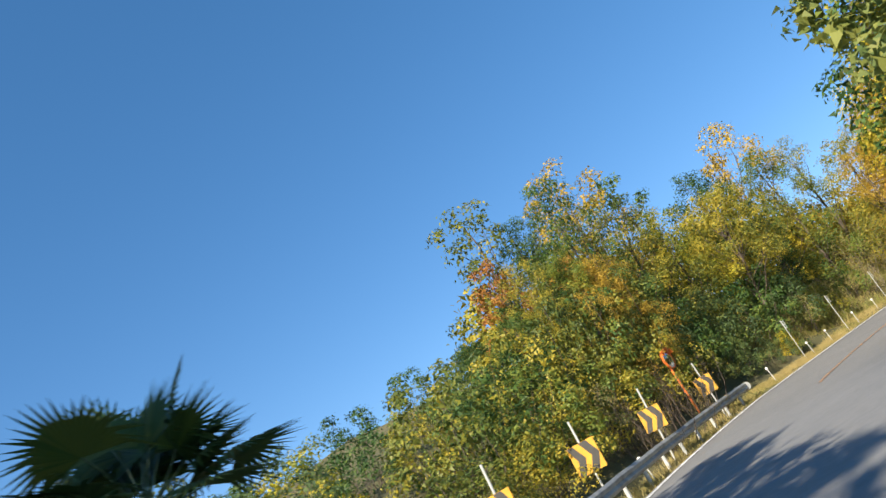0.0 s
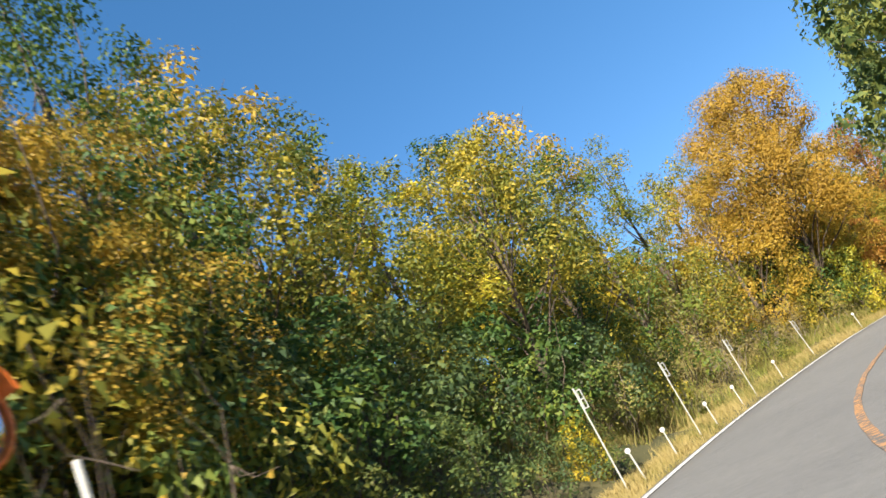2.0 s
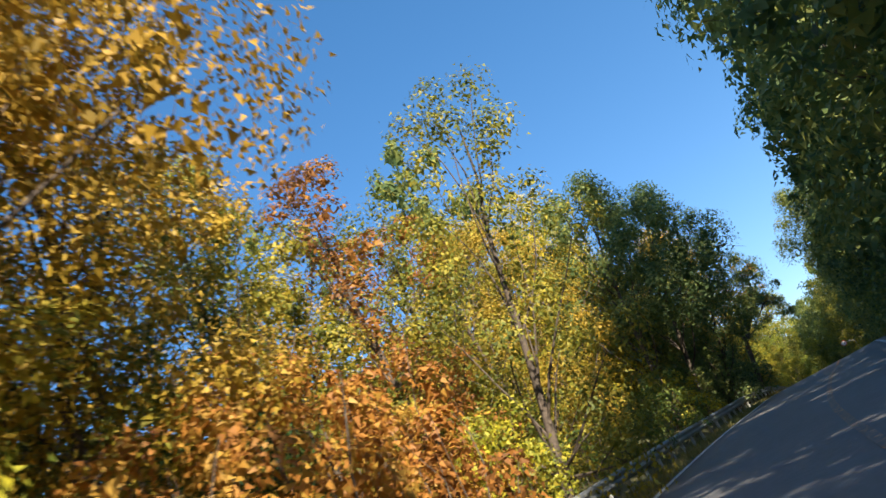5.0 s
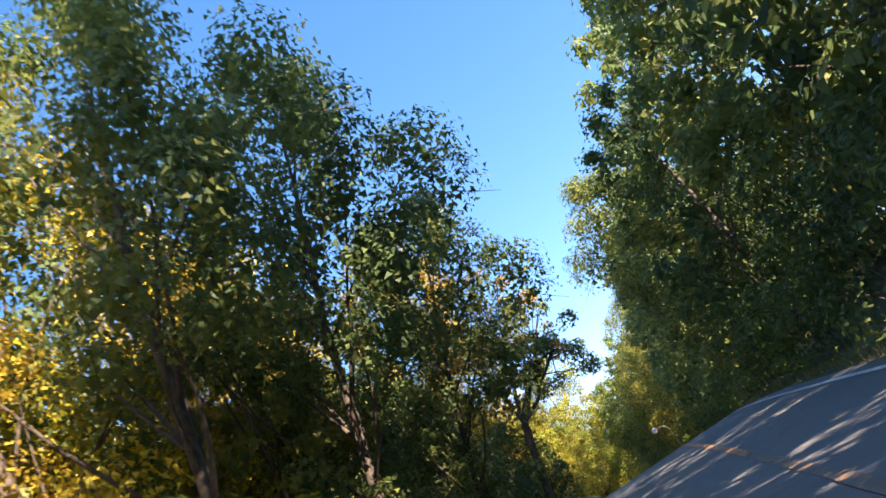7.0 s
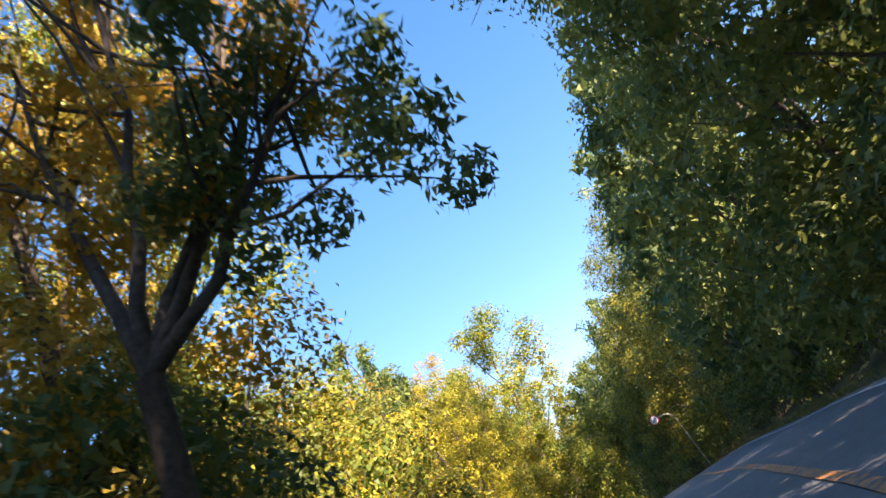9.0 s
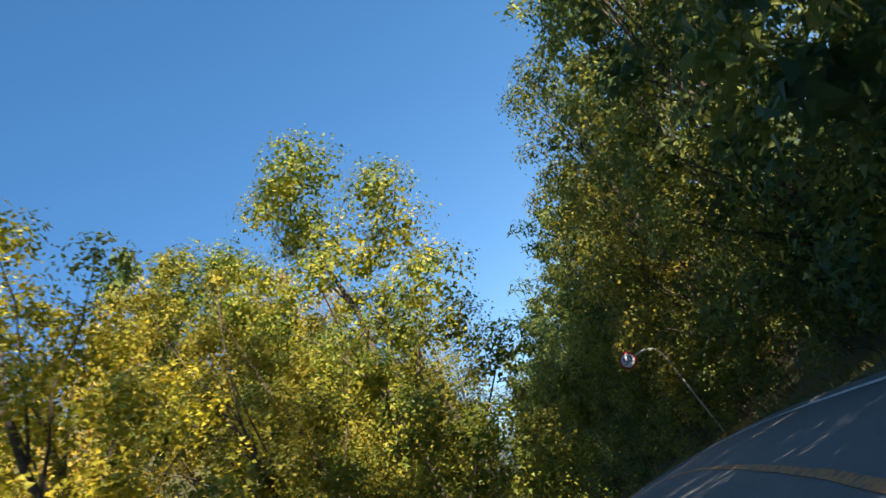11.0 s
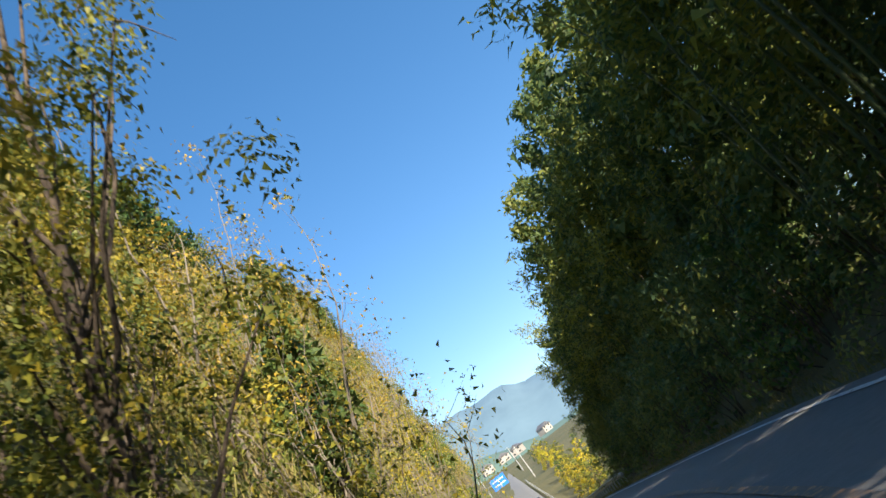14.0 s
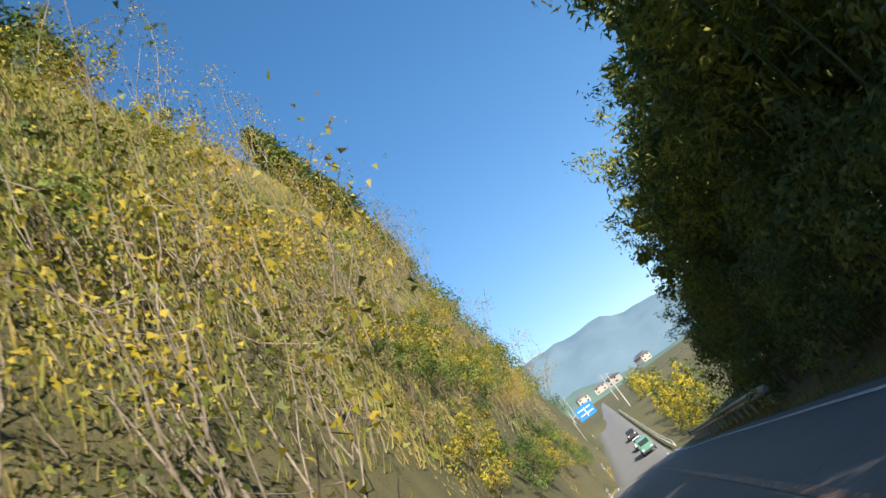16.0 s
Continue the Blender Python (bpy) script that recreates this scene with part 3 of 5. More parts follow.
KINDS = {
    "green": lambda: make_broad(M_GREEN, "leafy green broadleaf tree on the road bank", base=0.1),
    "green2": lambda: make_broad(M_GREEN, "dense green evergreen broadleaf tree on the slope", 10.5, 2.6, 0.08),
    "olive": lambda: make_broad(M_OLIVE, "olive-green tree turning yellow beside the road", 9.5, 3.0, 0.1),
    "olive2": lambda: make_broad(M_OLIVE, "yellowing olive tree with loose open crown", 10, 2.8, 0.25, 32, 3200, 0.11, None, 0.5, 16, 0.2, core=14),
    "yellow": lambda: make_broad(M_YELLOW, "bright yellow autumn tree beside the road", 9, 2.8, 0.12),
    "gold": lambda: make_broad(M_GOLD, "golden-brown autumn tree with an open crown", 10.5, 3.0, 0.25, 32, 3200, 0.115, None, 0.4, 16, 0.15, core=16),
    "rust": lambda: make_broad(M_RUST, "rust-orange autumn tree beside the road", 8.5, 2.4, 0.16, 30, 3600, 0.1, None, 0, 14, 0.1, core=16),
    "dark": lambda: make_broad(M_DARK, "tall dark evergreen tree shading the road", 11, 3.1, 0.1, 32, 2000, 0.15, core=44, inner=0.3),
    "dark2": lambda: make_broad(M_DARK, "dark shaded evergreen tree with hanging boughs", 12, 2.9, 0.08, 34, 2000, 0.15, None, 0.6, core=44, inner=0.3),
    "overhang": lambda: make_broad(M_DARK, "tall dark tree with a high crown over the road", 14.5, 4.2, 0.42, 46, 15000, 0.1, None, 1.5, 16, 0.04, core=100),
    "bare": lambda: make_bare("leafless tree with drooping twigs over the road"),
    "forked": lambda: make_forked("golden tree with forked bare trunks leaning over the bank"),
    "green_t": lambda: make_broad(M_GREEN, "tall leafy green tree above the road bank", 16.0, 3.8, 0.08, 52, 8400, 0.108, None, 0.3, 16, core=84, inner=0.125),
    "green2_t": lambda: make_broad(M_GREEN, "tall dense green evergreen tree on the slope", 16.0, 3.5, 0.06, 52, 8400, 0.108, None, 0, 16, core=84, inner=0.125),
    "olive_t": lambda: make_broad(M_OLIVE, "tall olive-green tree turning yellow", 16.0, 3.9, 0.08, 52, 8400, 0.108, None, 0.3, 16, core=84, inner=0.125),
    "olive2_t": lambda: make_broad(M_OLIVE, "tall yellowing tree with a loose open crown", 16.0, 3.8, 0.12, 52, 9000, 0.1, None, 0.8, 22, 0.18, core=56, inner=0.14),
    "yellow_t": lambda: make_broad(M_YELLOW, "tall yellow autumn tree above the road", 16.0, 3.7, 0.1, 52, 8400, 0.108, None, 0, 16, core=84, inner=0.125),
    "gold_t": lambda: make_broad(M_GOLD, "tall golden-brown autumn tree with open crown", 16.0, 3.9, 0.12, 52, 9500, 0.1, None, 0.6, 20, 0.12, core=70, inner=0.125),
    "rust_t": lambda: make_broad(M_RUST, "tall rust-orange autumn tree", 16.0, 3.3, 0.12, 50, 11000, 0.1, None, 0, 16, 0.1, core=26),
    "dark_t": lambda: make_broad(M_DARK, "very tall dark evergreen tree shading the road", 16.0, 3.9, 0.06, 50, 4400, 0.15, None, 0.2, 16, core=54, inner=0.3),
    "dark2_t": lambda: make_broad(M_DARK, "very tall dark tree with hanging boughs", 16.0, 3.7, 0.05, 50, 4400, 0.15, None, 0.8, 16, core=54, inner=0.3),
    "arch": lambda: make_broad(M_OLIVE, "yellow-green tree with a high crown arching over the bank", 13.0, 3.7, 0.46, 44, 12500, 0.09, None, 1.0, 18, 0.04, core=80, inner=0.14),
    "dome": lambda: make_broad(M_BRONZE, "broad bronze-golden tree with a high spreading crown", 15.0, 5.0, 0.42, 62, 56000, 0.068, None, 1.2, 30, 0.02, core=200, inner=0.14),
    "f_olive": lambda: make_shrub(M_OLIVE, "dense olive-green vine-covered bush on the bank", 3.4, 1.8, 17, 2700, 0.068),
    "f_yellow": lambda: make_shrub(M_YELLOW, "dense yellow-green bush with small leaves on the bank", 3.0, 1.6, 16, 2500, 0.068),
    "f_green": lambda: make_shrub(M_GREEN, "dense green climbing bush on the bank", 3.2, 1.7, 16, 2500, 0.072),
    "f_dark": lambda: make_shrub(M_DARK, "dense dark evergreen bush on the bank", 3.2, 1.8, 16, 1900, 0.08),
    "f_straw": lambda: make_shrub(M_STRAW, "dry brown tangle of weeds and vines", 2.3, 1.6, 14, 1900, 0.05, 26, M_PALEBARK, core=4),
    "far_olive": lambda: make_broad(M_OLIVE, "distant olive and yellow tree beside the far road", 9.5, 3.2, 0.08, 16, 750, 0.3, core=6),
    "far_green": lambda: make_broad(M_GREEN, "distant green tree beside the far road", 9.5, 3.0, 0.08, 16, 750, 0.3, core=6),
    "far_yellow": lambda: make_broad(M_YELLOW, "distant yellow tree beside the far road", 9.0, 3.0, 0.08, 16, 750, 0.3, core=6),
    "fine_olive": lambda: make_broad(M_OLIVE, "dense olive-yellow tree with small leaves leaning to the road", 16.0, 3.9, 0.06, 58, 25000, 0.076, None, 0.3, 16, core=170, inner=0.135),
    "fine_yellow": lambda: make_broad(M_LIME, "dense yellow-green tree with small leaves beside the road", 16.0, 3.8, 0.06, 58, 25000, 0.076, None, 0.2, 16, core=170, inner=0.135),
    "fine_gold": lambda: make_broad(M_GOLD, "dense golden-brown tree with small leaves beside the road", 16.0, 3.8, 0.08, 58, 23000, 0.076, None, 0.4, 20, 0.05, core=150, inner=0.135),
    "sparse": lambda: make_broad(M_OLIVE, "half-bare tree with thin grey-green leaves leaning over the road", 13.0, 2.7, 0.2, 46, 8500, 0.075, None, 0.5, 20, 0.05, core=12, inner=0.1),
    "pine": lambda: make_conifer(M_PINE, "small green pine on the ridge", 5.0, 1.5, 13, "pine_tree"),
    "bamboo": lambda: make_bamboo("tall green bamboo clump arching over the bank"),
    "bamboo2": lambda: make_bamboo("dense bamboo clump with drooping feathery tops", 11, 8, 4000),
    "s_green": lambda: make_shrub(M_GREEN, "low green leafy shrub on the road bank"),
    "s_dark": lambda: make_shrub(M_DARK, "dark shaded undergrowth shrub on the bank", 3.2, 1.7, 13, 1200, 0.09),
    "s_olive": lambda: make_shrub(M_OLIVE, "olive and yellow tangled shrub on the bank", 3.2, 1.6),
    "s_yellow": lambda: make_shrub(M_YELLOW, "bright yellow-leaved shrub on the bank", 2.6, 1.3),
    "s_rust": lambda: make_shrub(M_RUST, "reddish-brown autumn shrub on the bank", 2.6, 1.3, 15, 3000, 0.055, 18, core=10),
    "s_straw": lambda: make_shrub(M_STRAW, "dry straw-coloured weeds on the bank", 2.2, 1.3, 12, 1100, 0.05, 30, M_PALEBARK, core=4),
    "scrub": lambda: make_scrub(M_OLIVE, "half-bare scrub with pale leaning stems"),
    "scrub_bare": lambda: make_scrub(M_GOLD, "tangle of bare brown stems with few leaves", 3.2, 30, 350, 0.04, M_BARK),
    "scrub2": lambda: make_scrub(M_GOLD, "half-bare brown scrub with pale twigs", 4.6, 18, 1700, 0.07),
    "scrub3": lambda: make_scrub(M_YELLOW, "half-bare scrub with yellow leaves and pale stems", 3.6, 18, 1700, 0.068),
}


def row(table, s0, s1, step, u, jitter, size, tall=(0.85, 1.2), heights=None, sink=0.0, near=True):
    """A loose row of plants; the kind goes by station, drawn from the last entry that starts before it."""
    d = np.random.default_rng(int(abs(u) * 100 + s0 * 7 + 5000))
    s = s0
    while s < s1:
        ss = s + d.uniform(-0.4, 0.4) * step
        words = [w for start, w in table if start <= ss][-1].split()
        k, uu, sz, tl = words[d.integers(len(words))], u + d.uniform(-jitter, jitter), d.uniform(*size), d.uniform(*tall)
        h = np.interp(ss, *zip(*heights)) if heights else 1.0
        if near and k + "_t" in KINDS and (h > 1.1 or (u < 0 and heights is HT_L)):
            k, h = k + "_t", h / 1.62
        if k != "none" and h > 0.05:
            plant(k, ss, uu, sz * h ** 0.6, tl * h ** 0.4, sink, dice=d)
        s += step


LEFT_A = [(-60, "s_dark s_green"), (10, "f_olive f_green f_green f_olive"), (24, "f_olive f_green f_olive f_green f_straw"), (35, "none s_dark"), (51, "f_straw s_green f_straw scrub f_olive"),
          (62, "f_straw f_green s_olive f_straw"), (74, "f_green f_yellow s_olive f_straw"), (82, "s_rust s_rust s_yellow"), (89, "s_yellow s_green scrub3 s_olive"), (98, "s_olive s_yellow s_green"),
          (114, "s_dark f_dark s_dark"), (143, "s_olive s_yellow s_green"), (166, "s_dark s_dark s_green"), (176, "s_dark scrub s_dark s_green"), (188, "scrub s_dark s_green s_olive"), (275, "s_green s_olive s_straw")]
LEFT_B = [(-60, "dark green"), (10, "olive green olive green2"), (33, "green olive green2"), (44, "olive green olive2 yellow"), (58, "olive green olive olive2 gold"), (74, "olive2 gold olive2"), (89, "rust gold olive2"),
          (92, "olive2 gold olive"), (106, "olive2 gold olive"), (112, "none"), (141, "yellow olive rust olive2"), (158, "yellow olive yellow olive2"), (170, "yellow olive green2"), (178, "olive2 gold")]
LEFT_C = [(-60, "green dark"), (10, "green2 olive green"), (44, "olive green green2 gold"), (60, "gold olive2"), (90, "gold olive olive2"), (106, "olive2 gold"), (114, "dark gold dark2"), (128, "gold olive2 yellow"), (136, "none"), (143, "olive rust gold"),
          (160, "olive gold yellow"), (170, "green2 olive"), (172, "olive2 dark olive"), (188, "none")]
RIGHT_A = [(-60, "s_dark"), (20, "s_olive s_green"), (50, "s_dark s_green s_dark")]
RIGHT_B = [(-60, "dark dark2"), (22, "olive green yellow"), (50, "dark green dark2"), (70, "dark dark2"), (138, "dark dark2 dark"), (160, "olive2 dark dark2 dark"), (176, "dark olive2"), (190, "bamboo bamboo2 bamboo"), (246, "dark bamboo2")]
RIGHT_C = [(-60, "dark dark2"), (22, "green olive"), (50, "dark dark2"), (178, "bamboo bamboo2 dark")]
HT_L = [(-60, 1.2), (4, 1.2), (5, 0.0), (17, 0.0), (22, 0.2), (28, 0.4), (33, 0.6), (37, 0.8), (39, 0.85), (43, 1.2), (48, 1.15), (58, 1.05), (66, 1.15), (72, 1.28), (76, 1.28), (80, 1.0), (86, 0.95), (92, 1.25), (104, 1.25), (112, 1.5), (124, 1.6), (130, 1.2), (138, 1.0), (144, 0.6), (153, 0.6), (160, 0.75), (166, 0.85), (171, 0.9), (178, 0.9), (188, 0.95), (194, 0.9), (204, 0.7)]
HT_S = [(-60, 1.0), (12, 0.3), (18, 0.55), (24, 0.85), (32, 1.1), (60, 1.0), (200, 1.0)]
HT_R = [(-60, 1.0), (14, 1.0), (30, 1.0), (46, 1.15), (54, 0.7), (60, 1.25), (84, 1.35), (93, 1.5), (99, 2.1), (115, 2.1), (119, 1.5), (125, 1.2), (130, 1.2), (146, 1.2), (152, 0.95), (158, 0.95), (166, 1.25), (174, 1.4), (186, 1.25), (192, 1.05), (206, 1.02), (246, 1.0), (262, 0.75)]

# the two forest walls, from the road outwards
row(LEFT_A, 13, 36, 1.5, -6.0, 0.3, (0.85, 1.1), heights=HT_S)
row([(0, "f_dark s_dark f_dark f_green")], 37, 54, 1.8, -6.6, 0.4, (0.9, 1.3))
row([(0, "f_olive f_green f_olive f_green")], 20, 36, 1.9, -7.4, 0.5, (1.25, 1.6), heights=HT_S)
row([(0, "olive_t green_t olive_t")], 32, 36, 2.6, -8.0, 0.4, (0.36, 0.42))
plant("gold_t", 31.8, -6.4, 0.34, 1.0)
plant("fine_yellow", 34.2, -7.4, 0.42, 1.0)
plant("fine_gold", 34.8, -6.2, 0.46, 1.0)
row([(0, "scrub_bare f_straw scrub_bare")], 26, 34.5, 1.5, -4.9, 0.2, (0.6, 0.8))
row([(0, "f_dark f_straw f_dark")], 39, 48, 1.7, -5.3, 0.2, (0.45, 0.65))
plant("gold_t", 36.8, -6.5, 0.46, 1.0)
plant("rust_t", 35.0, -7.6, 0.42, 1.0)
plant("olive_t", 30.5, -7.2, 0.34, 1.0)
row([(0, "f_olive f_green f_olive f_green")], 30, 37.5, 1.4, -6.4, 0.2, (0.95, 1.1), (1.4, 1.8))
plant("green2_t", 38.5, -8.0, 0.72, 1.0)
plant("green2_t", 36.5, -9.6, 0.56, 1.0)
plant("rust", 33.0, -9.4, 0.8, 1.0)
row([(0, "f_green f_olive f_dark f_yellow")], 14, 34, 2.6, -9.6, 0.8, (0.7, 1.0))
row([(0, "f_dark f_green")], 12, 34, 3.0, -12.5, 0.8, (0.7, 1.0))
row([(0, "olive gold yellow green")], 60, 108, 4.4, -9.6, 0.5, (0.45, 0.62))
row(LEFT_A, 48, 100, 2.1, -6.5, 0.5, (0.75, 1.15))
row(LEFT_A, 100, 190, 2.6, -5.9, 0.5, (0.8, 1.2))
row(LEFT_A, 37, 190, 8.0, -8.6, 0.7, (1.2, 1.7))
# unseen trees behind the start, added to cast shade on the road ahead
row(LEFT_B, -40, 2, 4.6, -8.5, 0.9, (0.9, 1.1), heights=HT_L, near=False)
row(LEFT_B, 27, 34, 2.6, -8.8, 0.7, (0.85, 1.1), heights=HT_L)
# one more unseen tree, added to widen that shade
plant("dark", -2.0, -6.8, 1.2)
row(LEFT_B, 37, 78, 4.0, -8.3, 0.8, (0.85, 1.1), heights=HT_L)
row([(0, "olive gold olive2")], 80, 91, 4.0, -9.5, 0.8, (0.7, 0.85), heights=HT_L)
plant("dome", 75.5, -7.2, 1.0, 1.0, 0, 7, bearing(76))
plant("olive2_t", 90.0, -5.0, 0.72, 1.05, 0, 6, bearing(90))
row(LEFT_B, 91, 106, 4.2, -8.3, 0.8, (0.85, 1.1), heights=HT_L)
plant("fine_gold", 107.5, -9.0, 0.8, 1.0)
row(LEFT_B, 140, 162, 4.2, -6.8, 0.8, (0.85, 1.1), heights=HT_L)
row(LEFT_B, 184, 191, 4.2, -7.6, 0.4, (0.85, 1.1), heights=HT_L)
row(LEFT_C, 37, 192, 9.0, -12.0, 1.2, (0.95, 1.2), heights=HT_L, near=False)
row([(0, "f_dark f_green")], 34, 46, 2.4, -9.2, 0.5, (1.0, 1.3))
plant("arch", 50.5, -6.8, 0.82, 0.92, 0, 6, bearing(50))
plant("f_yellow", 46.8, -4.9, 0.4, 1.6)
plant("forked", 132.8, -4.8, 1.0, 1.0, 0, 0, bearing(133))
plant("fine_gold", 135.5, -6.8, 0.9, 1.0, 0, 4, bearing(135))
plant("fine_yellow", 139.5, -7.2, 0.95, 1.0, 0, 4, bearing(139))
row([(0, "f_dark f_dark s_dark")], 122, 138, 1.9, -5.3, 0.3, (1.0, 1.3), (1.0, 1.3))
plant("fine_gold", 119.5, -8.0, 0.6, 1.0)
plant("overhang", 137.0, 7.4, 0.84, 1.0, 0, 8, bearing(137) + 180)
plant("overhang", 122.5, -5.2, 0.74, 1.0, 0, 14, bearing(122))
plant("overhang", 117.0, -6.0, 0.92, 1.0, 0, 8, bearing(117))
plant("overhang", 111.5, -6.4, 0.9, 1.05, 0, 6, bearing(111))
plant("yellow_t", 112.0, -9.0, 0.8, 1.1)
plant("yellow_t", 118.0, -9.5, 0.82, 1.1)
row([(0, "dark dark2")], 119, 131, 4.0, -11.5, 0.8, (0.6, 0.75))
row([(0, "dark dark2")], 122, 144, 2.3, -7.8, 0.5, (0.5, 0.68))
row([(0, "gold_t olive_t olive_t yellow_t")], 122, 133, 2.8, -9.6, 0.6, (0.74, 0.86))
row([(0, "dark dark2")], 116, 133, 2.6, -7.4, 0.6, (0.48, 0.62))
row([(0, "gold olive olive2 yellow")], 127, 146, 5.0, -12.0, 0.8, (0.75, 0.95))
row([(0, "yellow olive")], 143, 152, 2.6, -6.6, 0.6, (0.45, 0.6))
plant("bare", 80.0, 6.6, 1.0, 1.0, 0, 0, bearing(80) + 180)
plant("fine_olive", 164.5, -6.6, 0.62, 0.85)
plant("fine_yellow", 167.5, -6.2, 0.72, 0.85)
plant("fine_yellow", 171.5, -4.9, 1.1, 0.8, 0, 5, bearing(171))
plant("fine_olive", 173.5, -7.0, 0.75, 0.85)
plant("fine_olive", 176.5, -4.6, 0.9, 0.74, 0, 6, bearing(176))
plant("olive_t", 179.0, -6.8, 0.7, 0.85)
plant("fine_olive", 181.5, -5.7, 0.64, 0.76, 0, 6, bearing(181))
plant("fine_gold", 187.0, -5.6, 0.46, 0.8, 0, 5, bearing(187))
plant("fine_olive", 192.0, -5.6, 0.34, 0.9, 0, 6, bearing(192))
plant("sparse", 187.5, -4.9, 0.92, 1.0, 0, 11, bearing(188))
plant("sparse", 192.0, -4.9, 0.84, 1.0, 0, 11, bearing(191))
plant("sparse", 196.0, -5.6, 0.6, 1.0, 0, 3, bearing(195))
for s, u, z in ((168.0, 6.8, 0.8), (179.5, 6.6, 0.9)):
    plant("olive2_t", s, u, z, 1.1, 0, -4, bearing(s))
for s, u in ((153.0, 7.2), (162.0, 7.4), (184.5, 7.0)):
    plant("dark2_t", s, u, 0.8, 1.0, 0, -4, bearing(s))
plant("s_rust", 78.5, -4.9, 1.2, 1.1)
plant("s_rust", 80.8, -5.3, 1.4, 1.2)
plant("rust", 82.5, -5.6, 0.5, 1.0)
plant("s_rust", 84.6, -5.2, 1.4, 1.2)
plant("rust", 86.5, -6.0, 0.5, 1.0)
plant("rust", 83.5, -7.0, 0.65, 1.0)
plant("f_yellow", 88.0, -5.0, 0.9, 1.2)
plant("fine_gold", 80.5, -8.4, 0.84, 1.0, 0, 5, bearing(80))
plant("fine_olive", 86.0, -8.4, 0.7, 1.0)
plant("f_yellow", 75.5, -4.7, 0.85, 1.7)
for s, u, z in ((54.0, 7.4, 0.7), (61.0, 7.0, 0.72), (67.5, 6.8, 0.8)):
    plant("dark_t", s, u, z, 1.0, 0, -6, bearing(s))
row(RIGHT_A, 62, 246, 4.2, 5.8, 0.4, (0.8, 1.25))
row(RIGHT_B, 22, 46, 3.6, 8.8, 0.9, (0.9, 1.1), heights=HT_R)
row(RIGHT_B, 60, 128, 3.6, 8.9, 0.7, (0.9, 1.1), heights=HT_R)
row(RIGHT_B, 128, 200, 3.9, 7.2, 0.7, (0.9, 1.15), heights=HT_R)
row(RIGHT_B, 200, 262, 2.7, 9.2, 0.6, (0.9, 1.1), heights=HT_R)
row(RIGHT_C, 24, 50, 4.8, 13.0, 1.2, (1.0, 1.25), heights=HT_R, near=False)
row(RIGHT_C, 62, 86, 6.0, 12.5, 1.2, (1.0, 1.25), heights=HT_R, near=False)
row(RIGHT_C, 118, 182, 10.0, 12.5, 1.2, (1.0, 1.25), heights=HT_R, near=False)
row([(0, "dark dark2 dark")], 182, 258, 3.4, 11.0, 0.5, (1.1, 1.25))
row([(0, "f_dark")], 186, 252, 2.8, 7.6, 0.4, (0.9, 1.2), (1.2, 1.6))
row([(0, "f_dark")], 92, 186, 3.2, 8.2, 0.4, (0.9, 1.2), (1.4, 1.8))
# the steep scrub slope and its ridge of pines
HILL_K = [(0, "scrub s_olive s_dark s_olive scrub2"), (207, "scrub scrub2 s_olive f_straw s_straw s_green scrub s_olive f_straw")]
row(HILL_K, 196, 214, 2.4, -4.7, 0.3, (0.8, 1.05), sink=0.2)
for u, step in ((-5.4, 2.4), (-6.2, 2.7), (-7.1, 3.3), (-8.1, 4.0)):
    row(HILL_K, 197, 290, step, u, 0.4, (0.8, 1.1), sink=0.2)
for u in (-4.9, -5.6):
    row([(0, "s_green s_olive f_green s_olive")], 234, 300, 3.6, u, 0.2, (0.7, 1.0), sink=0.2)
for s, u, z in ((205.5, -5.2, 1.0), (208.0, -5.4, 0.95), (214.0, -6.0, 0.9)):
    plant("pine", s, u, z, 1.25, 0, 8, bearing(s))
row([(0, "pine pine f_olive")], 198, 236, 3.8, -9.4, 0.6, (0.8, 1.2))
row([(0, "pine pine f_olive")], 266, 305, 3.2, -8.8, 0.6, (1.0, 1.5))
row([(0, "pine")], 200, 236, 7.0, -11.0, 1.0, (0.8, 1.2))
row([(0, "pine")], 270, 310, 5.0, -11.0, 1.0, (1.2, 1.7))


# ---------------------------------------------------------------- roadside furniture
def box(sx, sy, sz, at_=(0, 0, 0), bevel=0.0):
    bm = bmesh.new()
    bmesh.ops.create_cube(bm, size=1, matrix=Matrix.Translation(at_) @ Matrix.Diagonal((sx, sy, sz, 1)))
    if bevel:
        bmesh.ops.bevel(bm, geom=bm.edges[:], offset=bevel, segments=2, affect="EDGES")
    return bm


def rod(points, radius, sides=10):
    v, f = tube(points, [radius] * len(points) if isinstance(radius, (int, float)) else radius, sides)
    bm = bmesh.new()
    vs = [bm.verts.new(p) for p in v]
    for q in f:
        bm.faces.new([vs[i] for i in q])
    bm.faces.new(vs[:sides][::-1])
    bm.faces.new(vs[-sides:])
    return bm


def disc(radius, depth, at_=(0, 0, 0), seg=28, facing="Y"):
    bm = bmesh.new()
    m = Matrix.Translation(at_) @ (pose(0, 0, 0, 90) if facing == "Y" else Matrix.Identity(4))
    bmesh.ops.create_cone(bm, cap_ends=True, segments=seg, radius1=radius, radius2=radius, depth=depth, matrix=m)
    return bm


